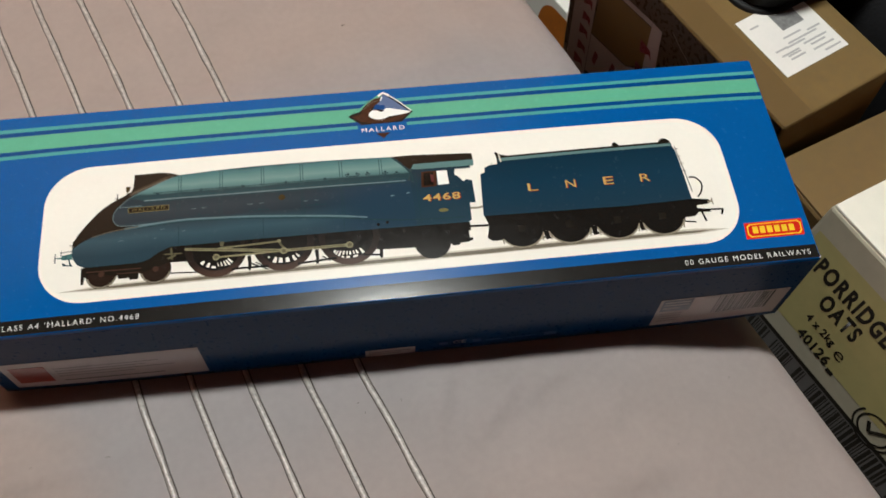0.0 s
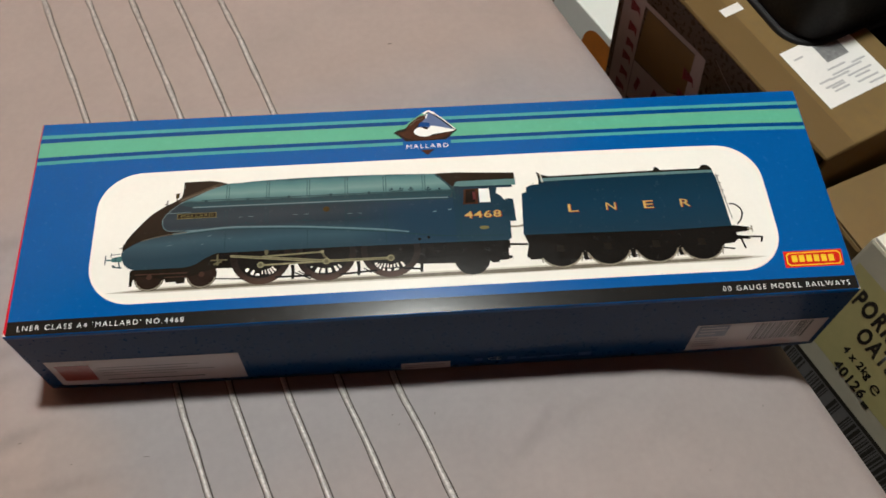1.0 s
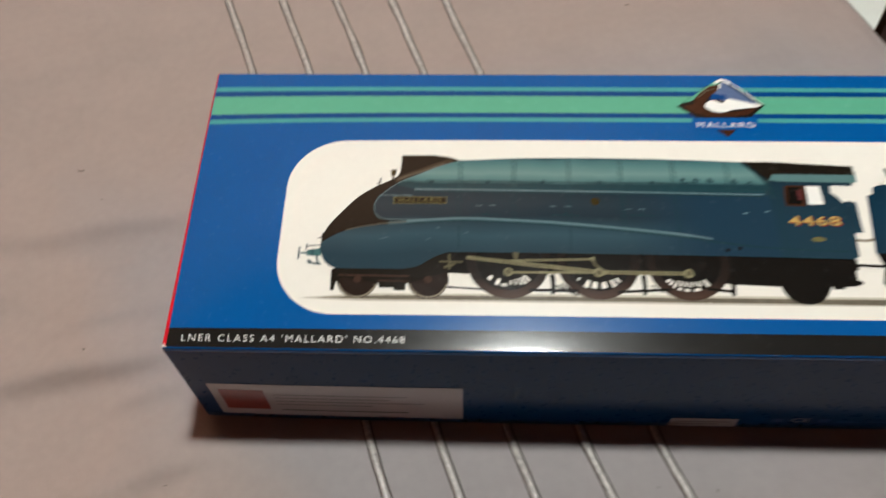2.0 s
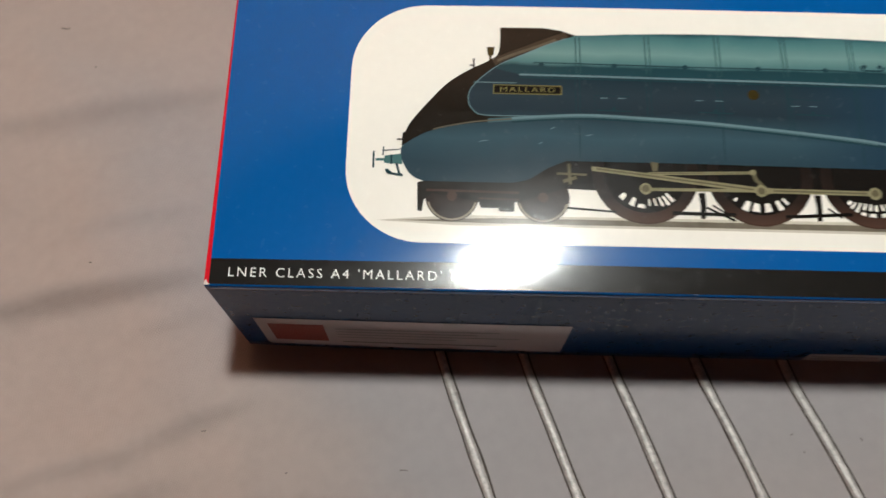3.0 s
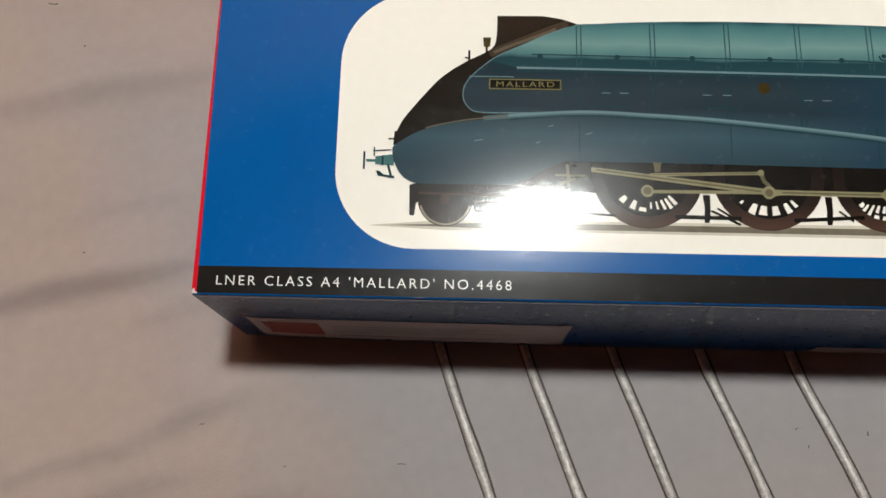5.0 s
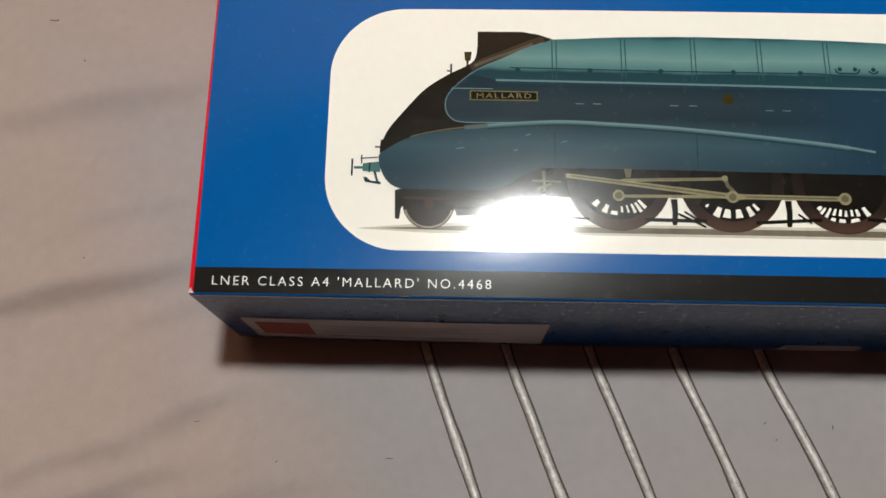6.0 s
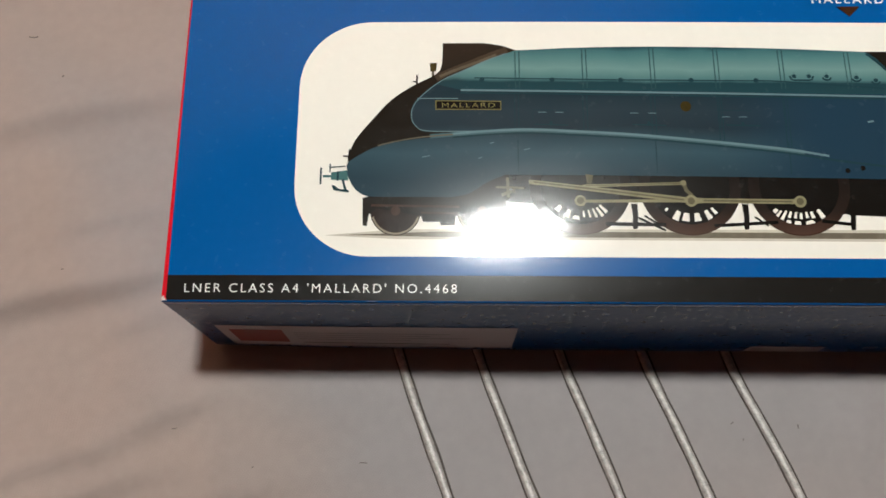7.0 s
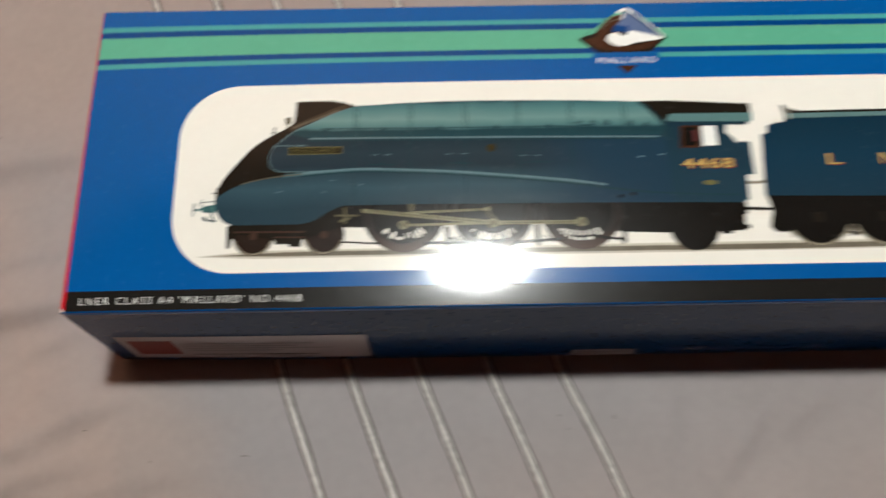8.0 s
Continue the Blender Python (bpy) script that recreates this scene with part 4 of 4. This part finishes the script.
# the diamond badge above the picture
emblem = printed("diamond_emblem", [(168.6, 96.0), (186.0, 110.6), (199.3, 96.3), (184.3, 81.3)], 2, M["black"], box, "printed diamond emblem with a white bird shape")
printed("emblem_sky", [(181.4, 100.4), (183.6, 104.0), (186.2, 108.8), (190.6, 104.6), (197.4, 97.0), (188, 97.4)], 3, M["sky"], emblem)
printed("emblem_brown", spline([(170.8, 95.6), (174.6, 97.2), (175.8, 101.6), (180.8, 106.4), (185.2, 106.0), (183.4, 103.4), (180.6, 100.8), (178.8, 97.6), (179.6, 94.4), (184.4, 93.0), (190.4, 93.8), (196.4, 95.6), (191.6, 91.4), (177.6, 91.2)], 4, True), 4, M["brown"], emblem)
printed("emblem_green", [(170.6, 97.4), (184.6, 109.6), (185.4, 107.4), (181.0, 106.0), (177.0, 102.2), (174.4, 98.6)], 5, M["green"], emblem)
printed("emblem_patch", [(180.6, 99.4), (182.0, 102.6), (186.4, 101.6), (186.0, 99.2)], 3.5, M["navy"], emblem)
printed("emblem_leaf", [band([(177.6, 102.6), (181.6, 106.2), (185.4, 106.9)], 0.45), band([(176.6, 100.2), (180.0, 103.8), (183.4, 104.9)], 0.35)], 5, M["lining"], emblem)
printed("emblem_white", spline([(178.4, 95.6), (179.6, 98.2), (182.0, 98.8), (184.8, 97.4), (187.0, 99.6), (190.6, 98.8), (194.8, 97.6), (198.2, 96.1), (192.6, 94.9), (187.8, 94.2), (184.6, 92.9), (181.0, 93.3)], 4, True), 5, M["white"], emblem)
printed("emblem_edge", [band([(183.6, 107.8), (186.2, 109.6), (189.0, 107.6)], 1.3), band([(188.6, 107.9), (192.4, 104.2), (198.6, 96.8)], 0.5), band([(184.6, 104.6), (185.4, 107.4)], 0.6)], 6, M["white"], emblem)
printed("emblem_field", [(172.8, 90.1), (195.8, 90.3), (195.8, 84.6), (172.8, 84.4)], 5, M["blue"], emblem)
printed("emblem_point", [(181.3, 84.5), (187.2, 84.6), (184.3, 81.2)], 6, M["brown"], emblem)
lettering("MALLARD", 174.4, 194.4, 85.6, 88.0, on_lid(7), M["white"], emblem, label="white printed capitals", spacing=1.3, normals=lid_normal)

# the maker's badge: plain shapes only
maker = printed("maker_badge", [(339.2, 11.9), (366.2, 12.2), (367.0, 20.5), (339.8, 19.9)], 2, M["logo_red"], box, "red badge with a yellow rim and yellow bars")
chamfer = [(341.6, 12.7), (364.4, 12.9), (365.6, 14.2), (366.0, 18.4), (364.8, 19.7), (342.0, 19.2), (340.7, 18.0), (340.4, 14.0)]
printed("badge_rim", chamfer, 3, M["logo_yellow"], maker)
printed("badge_field", [(353.2 + (x - 353.2) * 0.955, 16.2 + (y - 16.2) * 0.84) for x, y in chamfer], 4, M["logo_red"], maker)
printed("badge_bar", [[(x, 14.5), (x + 2.5, 14.5), (x + 2.7, 17.9), (x + 0.2, 17.9)] for x in (342.9, 346.2, 349.6, 353.0, 356.4, 359.8)], 5, M["logo_yellow"], maker)

# the fold under the lid, and stickers on the front
flat("fold_edge", [(1.0, 369.0, 57.2, 58.5)], on_front(0.0002), M["blue"], box, "blue fold along the lid's front edge")
sticker = flat("sticker", [(6.6, 93.2, 4.4, 31.4)], on_front(0.0002), M["paper"], box, "pale paper sticker with a red square")
flat("red_square", [(9.6, 25.0, 9.6, 26.6)], on_front(0.0003), M["print_red"], sticker)
flat("small_print", [(28, 28 + w, z, z + 0.7) for w, z in ((46, 22.6), (40, 19.8), (52, 17.0), (34, 14.2))], on_front(0.0003), M["print_grey"], sticker)
flat("print_line", [(29, 74, 9.0, 9.9)], on_front(0.0003), M["print_dark"], sticker)
small = flat("sticker", [(166.4, 190.0, 1.6, 8.6)], on_front(0.0002), M["paper"], box, "small pale paper sticker")
flat("small_print", [(168, 187.6, 5.6, 6.4), (168, 183, 3.6, 4.3)], on_front(0.0003), M["print_grey"], small)
coded = flat("sticker", [(304.6, 367.0, 4.2, 31.0)], on_front(0.0002), M["paper"], box, "pale paper barcode sticker")
flat("blue_block", [(306.0, 320.6, 18.6, 30.2)], on_front(0.0003), M["print_blue"], coded)
flat("block_print", [(307.2, 319.4, z, z + 0.9) for z in (27.4, 24.6)] + [(307.2, 315.0, 21.4, 22.4)], on_front(0.00035), M["paper"], coded)
flat("small_print", [(307, 318, z, z + 0.8) for z in (15.6, 13.2, 10.6, 8.2)], on_front(0.0003), M["print_grey"], coded)
rnd = random.Random(4)
bars, x = [], 333.0
while x < 359.6:
    w = rnd.choice((0.35, 0.5, 0.8, 1.1))
    bars.append((x, x + w, 12.0, 30.0))
    x += w + rnd.choice((0.35, 0.5, 0.7, 0.9))
for bar in bars:
    flat("code_bar", [bar], on_front(0.0003), M["print_dark"], coded)
lettering("CE", 208.0, 214.5, 7.0, 10.4, on_front(0.0003), M["paper"], box, label="faint pale printed mark")
flat("faint_print", [(201.5, 205.5, 6.8, 9.8), (217.5, 221.5, 7.0, 10.0), (224, 232, 7.0, 8.2), (234, 248, 7.4, 8.4), (252, 258, 6.6, 10.0)], on_front(0.0003), M["sky"], box, "faint pale printed marks")


# ---- cartons beside the bed ----
def carton_box(name, v0, v1, u0, u1, z1, mat, label, bevel=0.0025, category="box"):
    ob = thing(name, BED @ Matrix.Translation((v0, u0, FLOOR)), label, category)
    shell = part("carton", box_mesh(0, v1 - v0, 0, u1 - u0, 0, z1 - FLOOR, bevel=bevel), mat, ob, smooth=False)
    return ob, shell


def top_of(z1, out=0.0004):
    return lambda a, b, out=out: Vector((a, b, z1 - FLOOR + out))


OATS = BED @ Matrix.Translation((0.3938, -0.1017, 0.0248)) @ Matrix.Rotation(radians(3.5), 4, "Z") @ Matrix.Rotation(radians(10), 4, "Y")
ODEPTH, OLEN, OTALL = 0.20, 0.30, 0.2535
oats = thing("oats_carton", OATS, "yellow and white porridge oats carton with bold black capitals", "carton")
part("carton", box_mesh(0, ODEPTH, -OLEN, 0, -OTALL, 0, bevel=0.002), M["oats_grey"], oats, "pale grey printed board")


def oat_side(a, z, out=0.0003):
    """a: metres from the far end of the side that faces the bed, z: metres above its top edge (minus: below)."""
    return Vector((-out, -a, z))


part("top_flap", box_mesh(0.001, ODEPTH - 0.001, -OLEN + 0.001, -0.001, 0.0, 0.0016, bevel=0.0005), M["oats_top"], oats, "plain white carton top")
flat("yellow_panel", [(0.004, 0.296, -0.079, -0.0165)], lambda a, z: oat_side(a, z, 0.0001), M["oats_side"], oats, "yellow printed panel")
lettering("PORRIDGE", 0.0152, 0.0679, -0.0385, -0.0258, oat_side, M["oats_ink"], oats, label="bold black printed lettering", spacing=1.22, bold=0.042)
lettering("OATS", 0.0292, 0.0557, -0.0530, -0.0408, oat_side, M["oats_ink"], oats, label="bold black printed lettering", spacing=1.22, bold=0.042)
lettering("4 x 2kg", 0.0300, 0.0503, -0.0678, -0.0602, oat_side, M["oats_ink"], oats, label="bold black printed lettering", spacing=1.1, bold=0.034)
lettering("e", 0.0535, 0.0592, -0.0695, -0.0632, oat_side, M["oats_ink"], oats, label="black printed mark", bold=-0.005)
lettering("40126", 0.0324, 0.0555, -0.0798, -0.0718, oat_side, M["oats_ink"], oats, label="bold black printed lettering", spacing=1.1, bold=0.034)
flat("small_print", [(0.0570, 0.0616, -0.0813, -0.0783)], oat_side, M["oats_ink"], oats)

bm = bmesh.new()
RA, RZ = 0.0962, -0.0827
for a0, a1, r in ((0, 360, 0.0105), (150, 400, 0.0135)):
    for p, q in zip(arc(RA, RZ, r, a0, a1, 30), arc(RA, RZ, r, a0, a1, 30)[1:]):
        k = (r - 0.0013) / r
        inner = [((c[0] - RA) * k + RA, (c[1] - RZ) * k + RZ) for c in (q, p)]
        bm.faces.new([bm.verts.new(oat_side(*c)) for c in (p, q, *inner)])
for p, q in (((-0.005, 0.002), (-0.001, -0.004)), ((-0.001, -0.004), (0.006, 0.005))):
    o = band([(RA + p[0], RZ + p[1]), (RA + q[0], RZ + q[1])], 0.0022)
    bm.faces.new([bm.verts.new(oat_side(*c)) for c in o])
part("round_mark", bm, M["oats_ink"], oats, "black printed ring with a tick")
flat("band_rule", [(0.002, 0.298, -0.0940, -0.0910)], oat_side, M["oats_ink"], oats)
flat("band_rule", [(0.002, 0.298, -0.1145, -0.1122)], oat_side, M["oats_ink"], oats)
flat("band_field", [(0.002, 0.298, -0.1122, -0.0940)], lambda a, z: oat_side(a, z, 0.0002), M["print_grey"], oats, "grey printed band")
bars, a = [], 0.008
rnd = random.Random(9)
while a < 0.29:
    w = rnd.choice((0.0006, 0.0010, 0.0016, 0.0022))
    bars.append((a, a + w, -0.1110, -0.0952))
    a += w + rnd.choice((0.0006, 0.0008, 0.0012))
    if rnd.random() < 0.08:
        a += 0.005
for bar in bars:
    flat("code_bar", [bar], oat_side, M["oats_ink"], oats)

flatbox, _ = carton_box("brown_carton", 0.402, 0.60, -0.0995, -0.0575, 0.0, M["cardboard_light"], "plain brown cardboard box squeezed between larger cartons")
part("top_flap", box_mesh(0.001, 0.197, 0.0012, 0.0408, -FLOOR - 0.0002, -FLOOR + 0.0012, bevel=0.0004), M["cardboard_light"], flatbox, "closed cardboard flap")

PV, PU0, PU1, PZ = 0.4005, -0.054, 0.131, 0.027
parcel, _ = carton_box("parcel", PV, PV + 0.078, PU0, PU1, PZ, M["cardboard"], "brown cardboard parcel with a white shipping label and printed tape", 0.0014)
parcel.matrix_world = BED @ Matrix.Translation((PV, PU0, PZ)) @ Matrix.Rotation(radians(3.2), 4, "Z") @ Matrix.Rotation(radians(-3.5), 4, "Y") @ Matrix.Translation((0, 0, FLOOR - PZ))
tp = top_of(PZ)
part("packing_tape", box_mesh(0.0006, 0.0195, 0.0006, 0.184, PZ - FLOOR - 0.0002, PZ - FLOOR + 0.0003), M["packing_tape"], parcel, "strip of glossy brown packing tape")
label = flat("shipping_label", [(0.0230, 0.0660, 0.0245, 0.0685)], tp, M["label"], parcel, "white paper shipping label with faint print")
lt = top_of(PZ, 0.0006)
flat("label_code", [(0.0420, 0.0570, 0.0505, 0.0660)], lt, M["label_grey"], label, "square patch of grey print")
flat("label_print", [(x + 0.0025, x + w + 0.0025, y, y + 0.0012) for x, w, y in ((0.036, 0.012, 0.0455), (0.036, 0.020, 0.0415), (0.026, 0.008, 0.0400), (0.027, 0.012, 0.0360), (0.043, 0.016, 0.0370), (0.030, 0.010, 0.0320), (0.045, 0.014, 0.0310), (0.050, 0.011, 0.0275), (0.0245, 0.006, 0.0600), (0.030, 0.009, 0.0345), (0.046, 0.010, 0.0345), (0.033, 0.013, 0.0395), (0.051, 0.009, 0.0435))], lt, M["print_pale"], label)
flat("paper_scrap", [(0.0135, 0.0265, 0.1055, 0.1115)], tp, M["label"], parcel, "small white paper sticker")


def side_quad(name, quad, mat, parent, out=0.0004, label=""):
    """quad: metres along the side from the near end, heights in the world."""
    bm = bmesh.new()
    bm.faces.new([bm.verts.new(Vector((-out, a, z - FLOOR))) for a, z in quad])
    return part(name, bm, mat, parent, label)


side_quad("brown_tape", ((0.0015, PZ - 0.002), (0.1835, PZ - 0.002), (0.1835, -0.200), (0.0015, -0.200)), M["brown_tape"], parcel, 0.0002, "dark glossy brown packing tape")
side_quad("bare_patch", ((0.1545, -0.004), (0.1068, 0.0010), (0.1045, -0.034), (0.1200, -0.048), (0.1575, -0.053)), M["cardboard"], parcel, 0.0003, "bare brown cardboard framed by tape")
TAPES = (((0.1575, 0.012), (0.178, 0.016), (0.180, -0.190), (0.1575, -0.190)), ((0.1575, 0.0005), (0.1068, 0.0060), (0.1068, 0.0020), (0.1575, -0.0035)), ((0.0975, 0.0060), (0.1066, 0.0060), (0.1040, -0.088), (0.0900, -0.088)), ((0.1044, -0.036), (0.1200, -0.049), (0.1570, -0.054), (0.1570, -0.092), (0.1044, -0.076)))
for k, quad in enumerate(TAPES):
    strip = side_quad("parcel_tape", quad, M["tape"], parcel, label="white parcel tape with red print")
    rnd = random.Random(k)
    if k in (0, 2):
        (a0, z0), _, _, (_, z2) = quad
        a0 -= 0.002
        z = z0 - (0.002 if k == 0 else 0.022)
        while z > z2 + 0.012:
            s = 0.006 * rnd.random()
            side_quad("red_mark", ((a0 + 0.004 + s * 0.5, z), (a0 + 0.011 + s, z + 0.0015), (a0 + 0.012 + s * 0.6, z - 0.0065 - s * 0.4), (a0 + 0.007, z - 0.004), (a0 + 0.0045, z - 0.0075)), M["tape_red"], strip, 0.0006)
            z -= 0.011 + 1.6 * s
    if k == 3:
        for a1, z1 in ((0.146, -0.066), (0.128, -0.060), (0.113, -0.056)):
            side_quad("red_mark", ((a1, z1), (a1 + 0.004, z1 + 0.002), (a1 + 0.006, z1 - 0.010), (a1 + 0.0025, z1 - 0.012)), M["tape_red"], strip, 0.0006)

side_quad("tape_crease", ((0.0905, 0.0136), (0.0800, 0.0076), (0.0702, 0.0036), (0.0704, 0.0041), (0.0802, 0.0082), (0.0906, 0.0141)), M["tape"], parcel, label="creased edge of clear tape")
WHITE_TALL = 0.165
white = thing("white_box", BED @ Matrix.Translation((0.4125, 0.134, -0.085)) @ Matrix.Rotation(radians(5), 4, "Z") @ Matrix.Rotation(radians(10), 4, "Y"), "small white box with an amber printed patch beside the bed", "box")
part("carton", box_mesh(0, 0.037, 0, 0.083, -WHITE_TALL, 0, bevel=0.0012), M["white_box"], white, "plain white board")
bm = bmesh.new()
bm.faces.new([bm.verts.new(Vector((-0.0004, 0.001 + a, -d))) for a, d in [(0.0, 0.155), (0.0, 0.006)] + [(0.026 + 0.014 * math.cos(radians(q)), 0.020 - 0.014 * math.sin(radians(q))) for q in range(90, -1, -15)] + [(0.040, 0.155)]])
part("amber_patch", bm, M["orange"], white, "amber printed patch with a rounded corner")
part("amber_end", box_mesh(0.001, 0.036, -0.0006, -0.0001, -WHITE_TALL + 0.002, -0.012), M["orange"], white, "amber printed end panel")

navy = thing("navy_box", BED @ Matrix.Translation((0.456, 0.140, FLOOR)) @ Matrix.Rotation(radians(5), 4, "Z"), "dark navy box with a lilac corner", "box")
part("carton", box_mesh(0, 0.085, 0, 0.11, 0, -0.088 - FLOOR, bevel=0.0015), M["navy_board"], navy)
# lilac patch on the top's near corner
bm = bmesh.new()
bm.faces.new([bm.verts.new(Vector((x, y, -0.0877 - FLOOR))) for x, y in ((0.002, 0.002), (0.020, 0.002), (0.017, 0.018), (0.010, 0.024), (0.002, 0.020))])
part("lilac_corner", bm, M["lilac"], navy, "lilac patch at the corner")

CASE_V, CASE_U = 0.095, 0.150
case = thing("black_case", BED @ Matrix.Translation((0.4265, 0.0095, PZ + 0.0003)), "black moulded plastic case standing on the brown parcel", "case")


def case_ring(bm, inset, z, r):
    return [bm.verts.new((x, y, z)) for x, y in rounded(inset, CASE_V - inset, inset, CASE_U - inset, r, 8)]


def case_shell(levels):
    bm = bmesh.new()
    rings = [case_ring(bm, *l) for l in levels]
    for a, b in zip(rings, rings[1:]):
        for q in range(len(a)):
            bm.faces.new((a[q], a[(q + 1) % len(a)], b[(q + 1) % len(a)], b[q]))
    bm.faces.new(rings[0][::-1])
    bm.faces.new(rings[-1])
    return bm


part("case_body", case_shell([(0.004, 0.003, 0.020), (0.003, 0.006, 0.021), (0.001, 0.050, 0.024), (0.003, 0.085, 0.024), (0.010, 0.096, 0.018), (0.020, 0.099, 0.012)]), M["plastic"], case, smooth=True, recalc=True)
part("case_lip", case_shell([(0.001, 0.0, 0.022), (0.0, 0.001, 0.023), (0.0, 0.0032, 0.023), (0.0012, 0.0044, 0.022), (0.004, 0.0046, 0.020)]), M["plastic"], case, "raised lip round the base", smooth=True, recalc=True)

bag = thing("black_bag", BED @ Matrix.Translation((0.66, 0.08, FLOOR)), "slumped black nylon bag standing behind the brown parcel", "bag")
bm = bmesh.new()
rings = []
for k in range(15):
    f = k / 14
    r = (0.5 + 0.5 * (1 - (2 * f - 1) ** 4)) if f < 0.9 else 0.55 * (1 - (f - 0.9) / 0.1)
    rings.append([bm.verts.new((0.165 * r * math.copysign(abs(math.cos(a)) ** 0.7, math.cos(a)) * (1 + 0.06 * noise.noise(Vector((math.cos(a) * 2, math.sin(a) * 2, f * 4)))), 0.24 * r * math.copysign(abs(math.sin(a)) ** 0.7, math.sin(a)), 0.33 * f)) for a in [2 * math.pi * q / 40 for q in range(40)]])
for a, b in zip(rings, rings[1:]):
    for q in range(40):
        bm.faces.new((a[q], a[(q + 1) % 40], b[(q + 1) % 40], b[q]))
bm.faces.new(rings[0][::-1])
part("bag_body", bm, M["bag"], bag, smooth=True, recalc=True)


# ---- bits of lint on the duvet ----
LINT = ((0.0477, -0.0365, 5, 1.0), (0.169, 0.2105, 20, 0.9), (-0.074, 0.110, 2, 1.3), (0.181, -0.025, 85, 0.5), (0.161, -0.024, 30, 0.4), (0.164, -0.029, 60, 0.3), (-0.050, 0.023, 15, 0.3), (0.014, -0.038, 40, 0.3), (-0.011, -0.0265, 10, 0.6), (0.342, -0.027, 70, 0.4), (0.305, -0.060, 20, 0.3), (-0.060, 0.093, 50, 0.3))
for k, (x, y, r, size) in enumerate(LINT):
    bm = bmesh.new()
    pts = [(size * (-0.0012 + 0.0024 * i / 6), size * 0.00012 * math.sin(i * 0.8 + k)) for i in range(7)]
    ring = []
    for px, py in pts:
        c, s = math.cos(radians(r)), math.sin(radians(r))
        wx, wy = x + px * c - py * s, y + px * s + py * c
        ring.append([bm.verts.new((wx - x - 0.00014 * s * math.cos(a), wy - y + 0.00014 * c * math.cos(a), 0.0002 * math.sin(a))) for a in [math.pi * 2 * j / 5 for j in range(5)]])
    for a, b in zip(ring, ring[1:]):
        for j in range(5):
            bm.faces.new((a[j], b[j], b[(j + 1) % 5], a[(j + 1) % 5]))
    ob = part("lint_thread", bm, M["lint"], recalc=True)
    p = Vector((x, y))
    ob.location = (x, y, bed_point(p.dot(V.xy), p.dot(U.xy)).z + 0.0002)
    tagged(ob, "tiny dark thread of lint on the mauve-grey duvet", "lint", "lint on the duvet")
